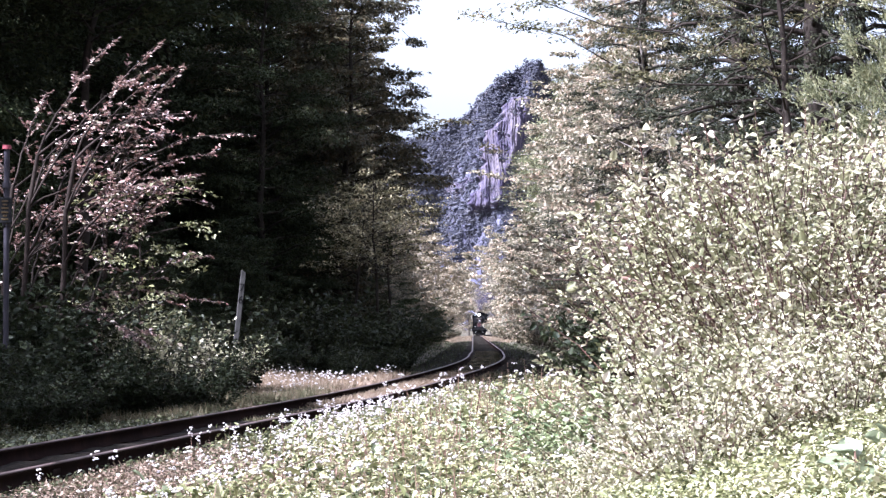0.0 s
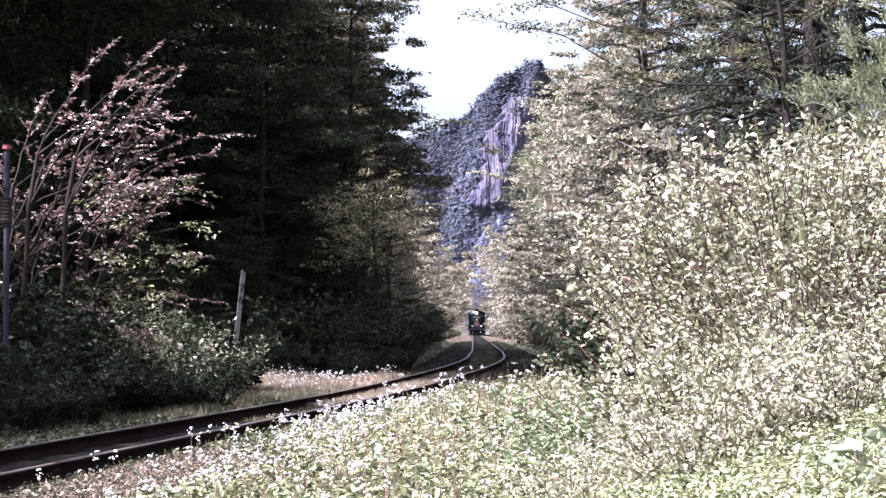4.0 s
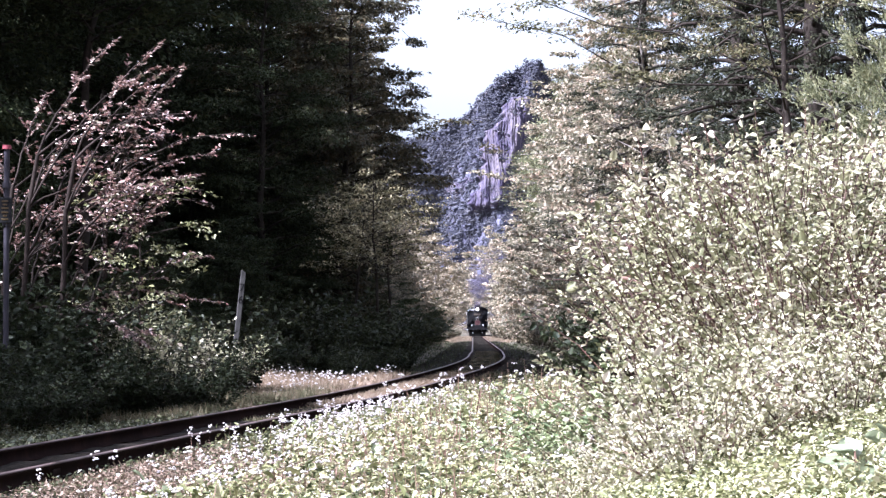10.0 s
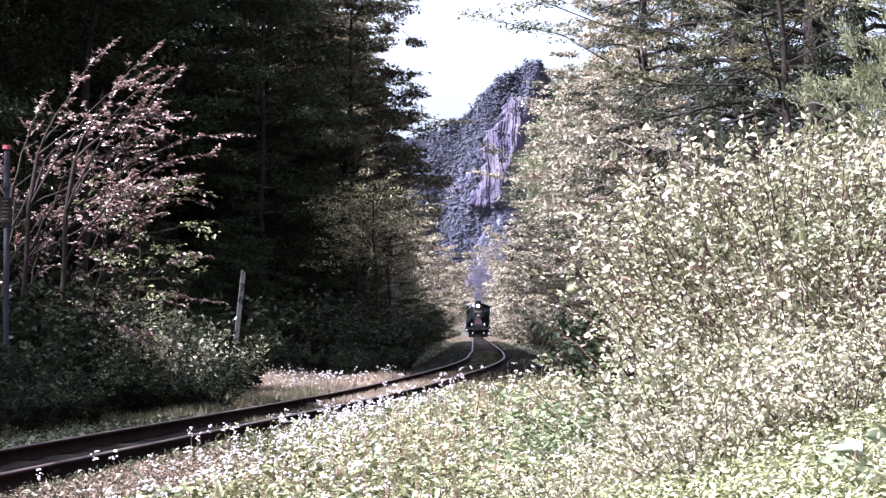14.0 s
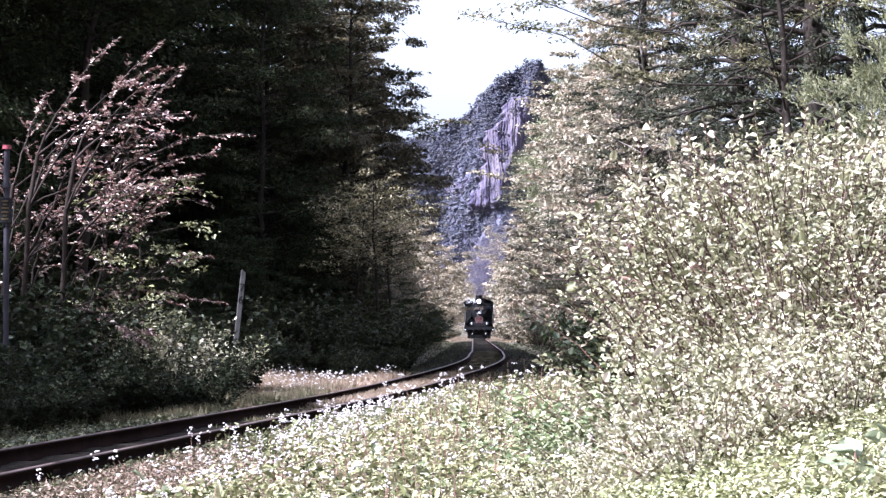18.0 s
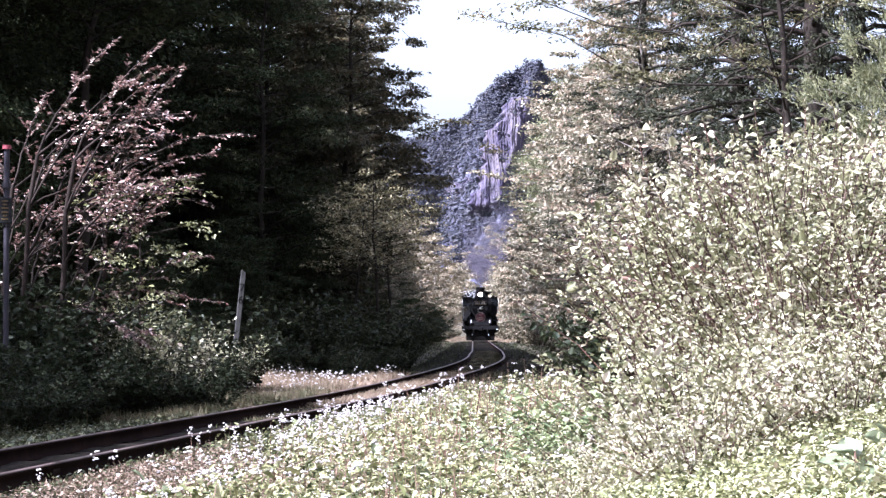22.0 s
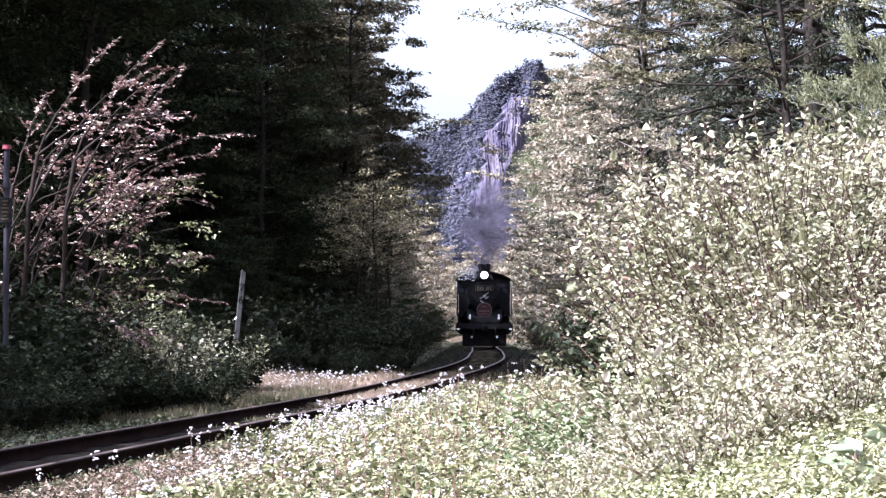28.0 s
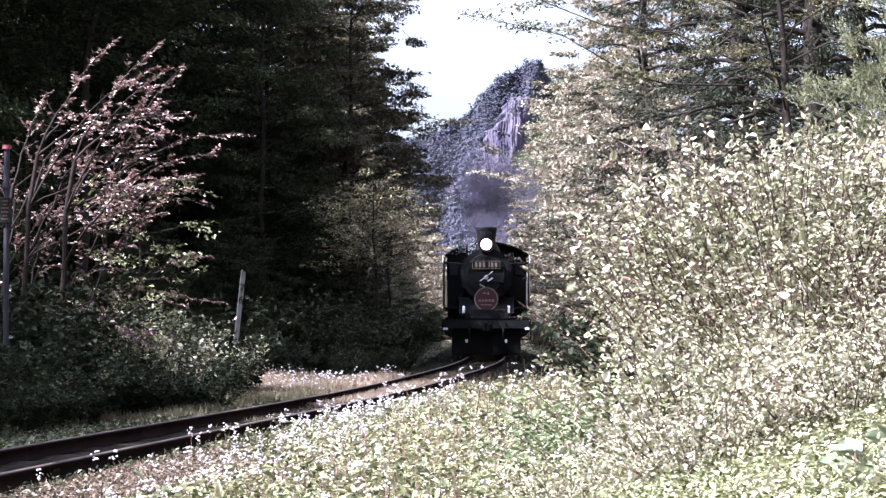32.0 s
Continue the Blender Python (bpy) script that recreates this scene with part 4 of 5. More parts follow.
    scatter_grass("verge_grass", "low mixed grass along the line", 62, np.stack([track_x(yy) + dd, yy], 1), 7, 0.12, GRASS, 0.13, 0.9)
    yy = rng.uniform(36, 51, 5200)
    dd = rng.uniform(-4.6, -0.95, 5200)
    scatter_grass("tall_verge_grass", "taller dim grass on the shaded verge", 68, np.stack([track_x(yy) + dd, yy], 1), 7, 0.27, GRASS, 0.06, 0.45)
    yy = rng.uniform(48, 59, 4200)
    dd = rng.uniform(-4.6, -0.85, 4200)
    scatter_grass("dry_grass", "dry pale grass with seed heads on the sunny shoulder", 63, np.stack([track_x(yy) + dd, yy], 1), 6, 0.30, DRY_GRASS, 0.10, 0.55)
    yy = 42 + 22 * rng.uniform(0, 1, 4000)
    dd = rng.uniform(-0.5, 0.45, 4000)
    scatter_grass("rail_grass", "dry reddish grass between the rails", 69, np.stack([track_x(yy) + dd, yy], 1), 6, 0.14, DRY_GRASS, 0.12, 0.7)
    yy = 20 + 45 * rng.uniform(0, 1, 5000)
    dd = rng.uniform(0.65, 1.6, 5000)
    scatter_grass("ballast_weeds", "low grey-green weeds on the ballast", 64, np.stack([track_x(yy) + dd, yy], 1), 4, 0.12, GRASS, 0.2, 0.9)
    yy = 36 + 75 * rng.uniform(0, 1, 14000) ** 1.2
    dd = rng.uniform(-0.5, 0.5, 14000)
    scatter_grass("track_weeds", "low weeds growing between the rails", 66, np.stack([track_x(yy) + dd, yy], 1), 3, 0.09, GRASS, 0.25, 0.9)
    # Pale grass added to stand for the sunlit ground far off.
    yy = 210 + 190 * rng.uniform(0, 1, 6000)
    dd = rng.uniform(0.8, 3.4, 6000) * rng.choice([-1, 1], 6000)
    scatter_grass("far_dry_grass", "dry pale grass added as a sunlit strip beside the distant track", 67, np.stack([track_x(yy) + dd, yy], 1), 3, 0.2, DRY_GRASS, 0.25, 0.9)
    # The dark hedge colour also puts shade on this grass.
    yy = 60 + 360 * rng.uniform(0, 1, 9000) ** 1.5
    dd = rng.uniform(0.9, 4.5, 9000) * rng.choice([-1, 1], 9000)
    scatter_grass("far_verge_grass", "grass on both shoulders of the line", 65, np.stack([track_x(yy) + dd, yy], 1), 3, 0.17, LEAF_HEDGE, 0.18, 0.8)


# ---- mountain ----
# Haze of the distance is painted into these blue-violet base colours.
ROCK = grained("hazy_mountain_rock", [(0.38, (0.045, 0.038, 0.068)), (0.5, (0.078, 0.067, 0.094)), (0.60, (0.125, 0.107, 0.125))], 0.42, 0.95, 0, 0.5, 1.2, 0.05, 6.0, 7.0)
SLOPE = grained("hazy_mountain_slope", [(0.35, (0.085, 0.083, 0.122)), (0.65, (0.11, 0.107, 0.14))], 0.1, 0.95, 0, 0.5, 2.0, 0.05)
HAZY_TREES = leafy("mountain_forest", [(0.0, (0.115, 0.120, 0.158)), (0.5, (0.150, 0.152, 0.182)), (0.82, (0.18, 0.175, 0.192)), (1.0, (0.22, 0.188, 0.195))], 0.95, 0.5, 0.03, 0.5, 0.05)


def build_mountain():
    D0 = 3000.0
    cols = np.concatenate([np.linspace(-620, -120, 60, endpoint=False), np.linspace(-120, 160, 520, endpoint=False), np.linspace(160, 700, 60)])
    nx, nz = len(cols), 240
    X, Vv = np.meshgrid(cols, np.linspace(0, 1, nz), indexing="ij")
    ridge = np.interp(X, [-620, -150, -39, -12, 2, 18, 36, 44, 62, 87, 112, 126, 200, 260, 400, 700], [120, 205, 246, 252, 259, 266, 277, 292, 313, 330, 343, 344, 240, 190, 150, 100])
    ridge = ridge + 1.5 * np.sin(X * 0.19) + 1.2 * np.sin(X * 0.47 + 1)
    Z = -40 + (ridge + 40) * Vv
    # the bare face leans to the upper right and narrows upwards; a pale slab lies low on the slope, a shaded flank beyond
    left = np.interp(Z, [140, 160, 190, 242, 256, 272, 298], [26, 34, 47, 50, 65, 75, 84]) + 3 * np.sin(Z * 0.22) + 2 * np.sin(Z * 0.55)
    right = np.interp(Z, [140, 160, 210, 250, 275, 298], [60, 72, 86, 112, 122, 100]) + 2 * np.sin(Z * 0.3 + 2)
    face = ease((X - left) / 7 + 0.5) * ease((right - X) / 9 + 0.5) * ease((Z - 142) / 16) * ease((300 - Z) / 10)
    slab = 1.0 * np.exp(-((X - 20) / 19) ** 2 - ((Z - 180 - 0.35 * (X - 20)) / 8) ** 2)
    cliff = np.clip(face + slab, 0, 1)
    bend = 1.5 * np.sin(Z * 0.06) + 0.8 * np.sin(Z * 0.17 + X * 0.05)
    ribs = 7 * np.abs(np.sin((X + bend) * 0.16)) + 4.5 * np.abs(np.sin((X + bend) * 0.37 + 1)) + 2.2 * np.abs(np.sin((X + 0.6 * bend) * 0.93 + 0.4)) + 2.2 * np.sin(Z * 0.21 + 0.8 * np.sin(X * 0.2)) * np.sin(X * 0.23)
    gully = 18 * np.sin(X * 0.045 + Z * 0.012) + 8 * np.sin(X * 0.11 - Z * 0.03)
    flank = 75 * ease((X - 84 - 0.28 * (Z - 220)) / 26) * ease((Z - 130) / 40)
    Y = D0 + 190 * Vv * (1 - 0.25 * face) + gully * (1 - face) - ribs * (0.2 + 0.36 * cliff) + flank
    i, j = np.meshgrid(np.arange(nx - 1), np.arange(nz - 1), indexing="ij")
    F = np.stack([i * nz + j, (i + 1) * nz + j, (i + 1) * nz + j + 1, i * nz + j + 1], -1).reshape(-1, 4)
    V = np.stack([X, Y, Z], -1).reshape(-1, 3)
    rng = np.random.default_rng(71)
    V[:, 1] += rng.normal(0, 0.6, len(V))
    m = empty("mountain", "steep mountain with a bare rock cliff, coloured blue for haze", "mountain", kind="structure")
    bare = cliff[:-1, :-1].ravel() > 0.35
    part("rock_face", mesh_np("rock_face", V, F[bare], ROCK), ROCK, m, "fissured grey cliff, violet from painted haze")
    part("wooded_slope", mesh_np("wooded_slope", V, F[~bare], SLOPE), SLOPE, m, "wooded slope, bluish from painted haze")
    # trees in uneven tiers of flat branches all over the slopes, a few on ledges of the face
    n = 9000
    a, b = rng.uniform(60, 560, n), np.sqrt(rng.uniform(0.16, 0.999, n)) * (nz - 1)
    G = V.reshape(nx, nz, 3)
    ia, ib = a.astype(int), b.astype(int)
    keep = rng.uniform(0, 1, n) > cliff[ia, ib] * 0.96
    P = G[ia, ib][keep]
    k = len(P)
    tiers = 9
    ball = np.array([[1, 0, 0], [-1, 0, 0], [0, 1, 0], [0, -1, 0], [0, 0, 1], [0, 0, -1.0]])
    tri = np.array([[0, 2, 4], [2, 1, 4], [1, 3, 4], [3, 0, 4], [2, 0, 5], [1, 2, 5], [3, 1, 5], [0, 3, 5]])
    size = 2.0 + 3.0 * rng.uniform(0, 1, k) ** 2
    u = np.linspace(0, 1, tiers)[None, :] + rng.normal(0, 0.06, (k, tiers))
    C = P[:, None] + np.stack([rng.normal(0, 0.75, (k, tiers)) * (1.15 - u), rng.normal(0, 0.5, (k, tiers)), 0.1 + 1.8 * u], -1) * size[:, None, None]
    R = size[:, None] * (0.85 - 0.5 * u) * rng.uniform(0.3, 0.95, (k, tiers))
    C, R = C.reshape(-1, 3), R.reshape(-1)
    Q = (ball[None] * rng.uniform(0.55, 1.5, (len(R), 6, 1)) + rng.normal(0, 0.2, (len(R), 6, 3))) * (1, 1, 0.5) * R[:, None, None] + C[:, None]
    FF = (tri[None] + (np.arange(len(R)) * 6)[:, None, None]).reshape(-1, 3)
    forest = part("mountain_forest", mesh_np("mountain_forest", Q.reshape(-1, 3), FF, HAZY_TREES))
    tagged(forest, "forest covering the mountain slopes, bluish from painted haze", "forest", kind="stuff")


# ---- locomotive ----
BLACK = grained("sooty_black_paint", [(0.3, (0.004, 0.004, 0.0045)), (0.6, (0.008, 0.0075, 0.008)), (0.75, (0.016, 0.015, 0.015))], 5.0, 0.7, 0.0, 0.1, 0.002, 0.15)
BLACK_DULL = grained("dull_black_underframe", [(0.3, (0.004, 0.0037, 0.0036)), (0.7, (0.010, 0.009, 0.008))], 8.0, 0.9, 0.0, 0.3, 0.004, 0.1)
STEEL = grained("polished_steel", [(0.3, (0.35, 0.34, 0.33)), (0.7, (0.55, 0.54, 0.52))], 12.0, 0.3, 0.9, 0.05, 0.001)
# Brass, red and cream are dimmed for the shade on the engine's front.
BRASS = grained("tarnished_brass_shaded", [(0.3, (0.12, 0.095, 0.055)), (0.7, (0.20, 0.16, 0.09))], 9.0, 0.5, 0.9, 0.05, 0.001)
WHITE_PAINT = grained("white_paint", [(0.3, (0.62, 0.61, 0.6)), (0.7, (0.80, 0.79, 0.77))], 9.0, 0.5, 0, 0.1, 0.001)
MAROON = grained("red_enamel_shaded", [(0.3, (0.035, 0.007, 0.0095)), (0.7, (0.06, 0.011, 0.015))], 5.0, 0.4, 0, 0.05, 0.001)
CREAM = grained("cream_enamel_shaded", [(0.3, (0.10, 0.08, 0.068)), (0.7, (0.15, 0.125, 0.108))], 7.0, 0.45, 0, 0.05, 0.001)
DARK_GLASS = material("cab_glass", (0.006, 0.007, 0.008), 0.25, 0.0, 0.2)
COAL = grained("coal", [(0.3, (0.012, 0.012, 0.012)), (0.7, (0.05, 0.05, 0.05))], 12.0, 0.5, 0, 1.0, 0.08)


def glowing(name, colour, power):
    m = material(name, colour, 0.3)
    b = m.node_tree.nodes["Principled BSDF"]
    b.inputs["Emission Color"].default_value = (*colour, 1)
    b.inputs["Emission Strength"].default_value = power
    return m


LAMP_GLOW = glowing("lit_headlamp", (1.0, 0.90, 0.76), 7.0)
# Coppery colour imitates the orange halo round the lit lamp.
HALO_COPPER = grained("halo_copper", [(0.3, (0.30, 0.15, 0.08)), (0.7, (0.42, 0.23, 0.13))], 9.0, 0.35, 0.8, 0.05, 0.001)


def cyl(r1, r2, p0, p1, seg=24, bm=None, bevel=0.0):
    """A cylinder or cone from p0 to p1."""
    fresh = bm is None
    bm = bm or bmesh.new()
    p0, p1 = Vector(p0), Vector(p1)
    d = p1 - p0
    m = Matrix.Translation((p0 + p1) / 2) @ d.to_track_quat("Z", "Y").to_matrix().to_4x4()
    made = bmesh.ops.create_cone(bm, cap_ends=True, segments=seg, radius1=r1, radius2=r2, depth=d.length, matrix=m)
    if bevel and fresh:
        rim = [e for e in bm.edges if sum(len(f.verts) > 4 for f in e.link_faces) == 1]
        bmesh.ops.bevel(bm, geom=rim, offset=bevel, segments=2, affect="EDGES")
    return bm


def add_box(bm, sx, sy, sz, at, turn=None):
    m = Matrix.Translation(at) @ (turn or Matrix.Identity(4)) @ Matrix.Diagonal((sx, sy, sz, 1))
    bmesh.ops.create_cube(bm, size=1, matrix=m)
    return bm


def ring(r, width, depth, at, seg=40):
    """A flat ring that faces along y."""
    bm = bmesh.new()
    for k in range(seg):
        a0, a1 = 2 * math.pi * k / seg, 2 * math.pi * (k + 1) / seg
        vs = []
        for a in (a0, a1):
            for rr in (r - width, r):
                for y in (0, depth):
                    vs.append(bm.verts.new((at[0] + rr * math.cos(a), at[1] + y, at[2] + rr * math.sin(a))))
        a, b, c, d, e, f, g, h = vs
        for q in ((a, c, g, e), (b, f, h, d), (c, d, h, g), (a, e, f, b)):
            bm.faces.new(q)
    bmesh.ops.remove_doubles(bm, verts=bm.verts[:], dist=1e-5)
    bmesh.ops.recalc_face_normals(bm, faces=bm.faces[:])
    return bm


def rod(points, r, seg=8):
    V, F = tube(points, [r] * len(points), seg)
    bm = bmesh.new()
    vs = [bm.verts.new(v) for v in V]
    for q in F:
        bm.faces.new([vs[i] for i in q])
    return bm


def wheelset_mesh(r, width, spokes, name):
    """Two spoked wheels on an axle; the axle lies along x."""
    bm = bmesh.new()
    for s in (-0.545, 0.545):
        for rr, w, inner in ((r, width, r * 0.86), (r + 0.028, 0.03, r * 0.9)):
            seg = 32
            rows = []
            for k in range(seg):
                a = 2 * math.pi * k / seg
                rows.append([bm.verts.new((x, q * math.cos(a), q * math.sin(a))) for x, q in ((s - w / 2, inner), (s - w / 2, rr), (s + w / 2, rr), (s + w / 2, inner))])
            for k in range(seg):
                a, b = rows[k], rows[(k + 1) % seg]
                for i in range(4):
                    j = (i + 1) % 4
                    bm.faces.new((a[i], a[j], b[j], b[i]))
        cyl(r * 0.2, r * 0.2, (s - 0.09, 0, 0), (s + 0.09, 0, 0), 16, bm)
        for k in range(spokes):
            a = 2 * math.pi * k / spokes
            add_box(bm, 0.05, 0.06, r * 0.74, (s, math.sin(a) * r * 0.52, math.cos(a) * r * 0.52), Matrix.Rotation(-a, 4, "X"))
        if r > 0.8:
            add_box(bm, 0.07, r * 0.75, r * 0.3, (s, 0, -r * 0.65))
    cyl(0.085, 0.085, (-0.6, 0, 0), (0.6, 0, 0), 14, bm)
    me = bpy.data.meshes.new(name)
    bm.to_mesh(me)
    bm.free()
    me.materials.append(BLACK_DULL)
    return me


WHEELS = []      # (object, place, radius) of every wheelset
RODS = []


def build_locomotive():
    """Front at y = 0, facing -y; rail heads at z = 0."""
    L = empty("steam_locomotive", "black steam locomotive with lit headlamp and red headmark", "locomotive")
    P = lambda name, bm, mat=BLACK, label="", parent=None: part(name, bm, mat, parent or L, label)
    BZ, BR = 2.52, 0.80
    smokebox = P("smokebox", cyl(BR, BR, (0, 1.05, BZ), (0, 3.3, BZ), 48, bevel=0.03))
    bm = cyl(0.66, 0.58, (0, 1.05, BZ), (0, 0.93, BZ), 40, bevel=0.03)
    door = P("smokebox_door", bm, BLACK, "round black smokebox door", smokebox)
    P("door_rim", ring(0.70, 0.06, 0.03, (0, 1.015, BZ)), BLACK, "", smokebox)
    for z in (BZ + 0.24, BZ - 0.24):
        bm = box_bm(0.62, 0.05, 0.05, 0.012, (0.26, 0.915, z))
        P("hinge", bm, BLACK, "", smokebox)
    bm = cyl(0.07, 0.05, (0, 0.93, BZ - 0.1), (0, 0.82, BZ - 0.1), 16)
    P("door_handle", rod([(-0.20, 0.80, BZ - 0.22), (0, 0.81, BZ - 0.08), (0.2, 0.80, BZ + 0.08)], 0.016), STEEL, "bright steel door handle", smokebox)
    P("door_boss", bm, STEEL, "", smokebox)
    P("boiler", cyl(0.80, 0.86, (0, 3.3, BZ), (0, 10.4, BZ), 40))
    for y in (4.4, 5.9, 7.4, 8.9):
        r = 0.80 + 0.06 * (y - 3.3) / 7.1 + 0.012
        P("boiler_band", ring(r, 0.02, 0.06, (0, y, BZ), 40))
    # chimney, domes
    chim = bmesh.new()
    prof = [(0.40, 3.24), (0.33, 3.36), (0.285, 3.48), (0.28, 3.62), (0.315, 3.88), (0.335, 3.92), (0.335, 3.985), (0.24, 3.985), (0.21, 3.5)]
    rows = []
    for r, z in prof:
        rows.append([chim.verts.new((r * math.cos(2 * math.pi * k / 32), 1.95 + r * math.sin(2 * math.pi * k / 32), z)) for k in range(32)])
    for a, b in zip(rows, rows[1:]):
        for k in range(32):
            chim.faces.new((a[k], a[(k + 1) % 32], b[(k + 1) % 32], b[k]))
    P("chimney", chim, BLACK, "black flared chimney")
    dome = bmesh.new()
    bmesh.ops.create_uvsphere(dome, u_segments=32, v_segments=16, radius=1, matrix=Matrix.Translation((0, 5.2, 3.22)) @ Matrix.Diagonal((0.46, 1.15, 0.52, 1)))
    P("steam_dome", dome, BLACK)
    # headlamp on its bracket
    lamp = P("headlamp", cyl(0.235, 0.20, (0, 0.90, 3.43), (0, 1.32, 3.43), 32, bevel=0.02), BLACK)
    P("lamp_rim", ring(0.25, 0.07, 0.05, (0, 0.865, 3.43)), BLACK, "", lamp)
    # Added ring that stands for the glow around the lens.
    P("reflector", ring(0.192, 0.03, 0.05, (0, 0.86, 3.43)), HALO_COPPER, "copper-coloured ring for the orange halo of the lamp", lamp)
    P("lamp_glass", cyl(0.165, 0.165, (0, 0.905, 3.43), (0, 0.885, 3.43), 32), LAMP_GLOW, "bright lit headlamp lens", lamp)
    P("lamp_bracket", box_bm(0.30, 0.34, 0.16, 0.02, (0, 1.15, 3.27)), BLACK)
    # number plate as plain bars
    plate = P("front_plate", box_bm(0.86, 0.03, 0.25, 0.01, (0, 0.90, 2.80)), BLACK, "black plate with brass rim and bars")
    for sx, sz, x, z in ((0.86, 0.018, 0, 2.916), (0.86, 0.018, 0, 2.684), (0.018, 0.214, -0.421, 2.80), (0.018, 0.214, 0.421, 2.80)):
        P("plate_rim", box_bm(sx, 0.012, sz, 0.003, (x, 0.880, z)), BRASS, "brass rim", plate)
    for x in (-0.31, -0.19, -0.07, 0.09, 0.18, 0.30):
        P("plate_bar", box_bm(0.075 if x != 0.09 else 0.035, 0.012, 0.15, 0.003, (x, 0.880, 2.80)), CREAM, "pale bar", plate)
    # headmark disc
    mark = P("headmark", cyl(0.36, 0.36, (0, 0.62, 1.75), (0, 0.585, 1.75), 48), MAROON, "round red headmark with cream rim and bars")
    P("headmark_rim", ring(0.365, 0.035, 0.05, (0, 0.565, 1.75), 48), CREAM, "cream rim", mark)
    for w, h, x, z in ((0.10, 0.05, -0.06, 1.93), (0.05, 0.07, 0.06, 1.92), (0.07, 0.07, -0.20, 1.70), (0.07, 0.07, -0.10, 1.70), (0.07, 0.07, 0.0, 1.70), (0.07, 0.07, 0.10, 1.70), (0.07, 0.07, 0.20, 1.70), (0.34, 0.03, 0, 1.57)):
        P("headmark_bar", box_bm(w, 0.012, h, 0.003, (x, 0.578, z)), CREAM, "", mark)
    P("headmark_stand", box_bm(0.06, 0.05, 0.75, 0.01, (0, 0.66, 1.55)), BLACK)
    # ornament above the headmark: two little steel wings
    for s, z in ((-1, 2.13), (1, 2.32)):
        P("ornament", rod([(s * 0.04, 0.82, z - 0.02), (s * 0.13, 0.80, z + 0.03), (s * 0.2, 0.80, z + 0.08)], 0.022), STEEL, "small polished steel ornament")
    # smoke deflectors
    for s in (-1, 1):
        bm = bmesh.new()
        pts = [(0.62, 1.52), (0.62, 2.86), (0.80, 3.08), (3.3, 3.10), (3.5, 2.9), (3.5, 1.52)]
        front = [bm.verts.new((s * 1.335, y, z)) for y, z in pts]
        back = [bm.verts.new((s * 1.318, y, z)) for y, z in pts]
        bm.faces.new(front)
        bm.faces.new(back[::-1])
        for i in range(len(pts)):
            j = (i + 1) % len(pts)
            bm.faces.new((front[i], back[i], back[j], front[j]))
        bmesh.ops.recalc_face_normals(bm, faces=bm.faces[:])
        d = P("smoke_deflector", bm, BLACK, "flat black smoke deflector")
        P("deflector_edge", rod([(s * 1.327, 0.615, 1.52), (s * 1.327, 0.615, 2.86), (s * 1.327, 0.79, 3.085), (s * 1.327, 3.3, 3.105)], 0.02), STEEL, "worn bright edge strip", d)
        P("deflector_stay", rod([(s * 1.31, 1.6, 2.9), (s * 0.72, 1.6, 2.86)], 0.018), BLACK, "", d)
        P("deflector_stay", rod([(s * 1.31, 2.8, 2.9), (s * 0.72, 2.8, 2.86)], 0.018), BLACK, "", d)
        P("handrail", rod([(s * 1.26, 0.60, 1.60), (s * 1.24, 0.54, 1.66), (s * 1.24, 0.54, 2.45), (s * 1.26, 0.60, 2.5)], 0.014), STEEL, "bright handrail", d)
        # running board, cylinder, steps
        P("running_board", box_bm(0.62, 9.6, 0.05, 0.008, (s * 1.02, 5.9, 1.49)), BLACK)
        P("running_board_edge", box_bm(0.02, 9.6, 0.10, 0.004, (s * 1.335, 5.9, 1.455)), WHITE_PAINT, "white painted edge line")
        c = P("cylinder", cyl(0.36, 0.36, (s * 1.02, 2.1, 0.93), (s * 1.02, 3.3, 0.93), 28, bevel=0.03))
        P("cylinder_cover", cyl(0.30, 0.26, (s * 1.02, 2.1, 0.93), (s * 1.02, 2.0, 0.93), 28), BLACK, "", c)
        P("valve_chest", cyl(0.21, 0.21, (s * 1.0, 1.95, 1.30), (s * 1.0, 3.5, 1.30), 22, bevel=0.02), BLACK, "", c)
        P("steam_pipe", rod([(s * 0.6, 2.5, 2.0), (s * 0.85, 2.6, 1.7), (s * 0.95, 2.7, 1.45)], 0.12, 12), BLACK)
        st = P("footstep", box_bm(0.30, 0.24, 0.03, 0.006, (s * 1.22, 0.55, 0.52)), BLACK_DULL)
        for x in (-0.13, 0.13):
            P("step_hanger", box_bm(0.03, 0.03, 0.62, 0.004, (s * 1.22 + x, 0.55, 0.83)), BLACK_DULL, "", st)
        P("marker_lamp", box_bm(0.10, 0.13, 0.15, 0.02, (s * 0.685, 0.20, 1.30)), BLACK)
        P("marker_lens", box_bm(0.075, 0.02, 0.23, 0.01, (s * 0.685, 0.125, 1.42)), WHITE_PAINT, "white marker plate")
        P("guard_iron", box_bm(0.07, 0.05, 0.62, 0.01, (s * 0.60, 0.28, 0.42)), BLACK_DULL)
        P("guard_tip", box_bm(0.075, 0.02, 0.10, 0.006, (s * 0.60, 0.245, 0.47)), WHITE_PAINT, "white painted tip")
        P("beam_end", box_bm(0.14, 0.10, 0.07, 0.01, (s * 1.24, 0.10, 0.84)), WHITE_PAINT, "white painted beam end")
        P("crosshead_guide", box_bm(0.08, 1.3, 0.10, 0.01, (s * 1.02, 4.0, 1.15)), STEEL)
        P("piston_rod", cyl(0.05, 0.05, (s * 1.02, 3.3, 0.93), (s * 1.02, 4.4, 0.93), 12), STEEL)
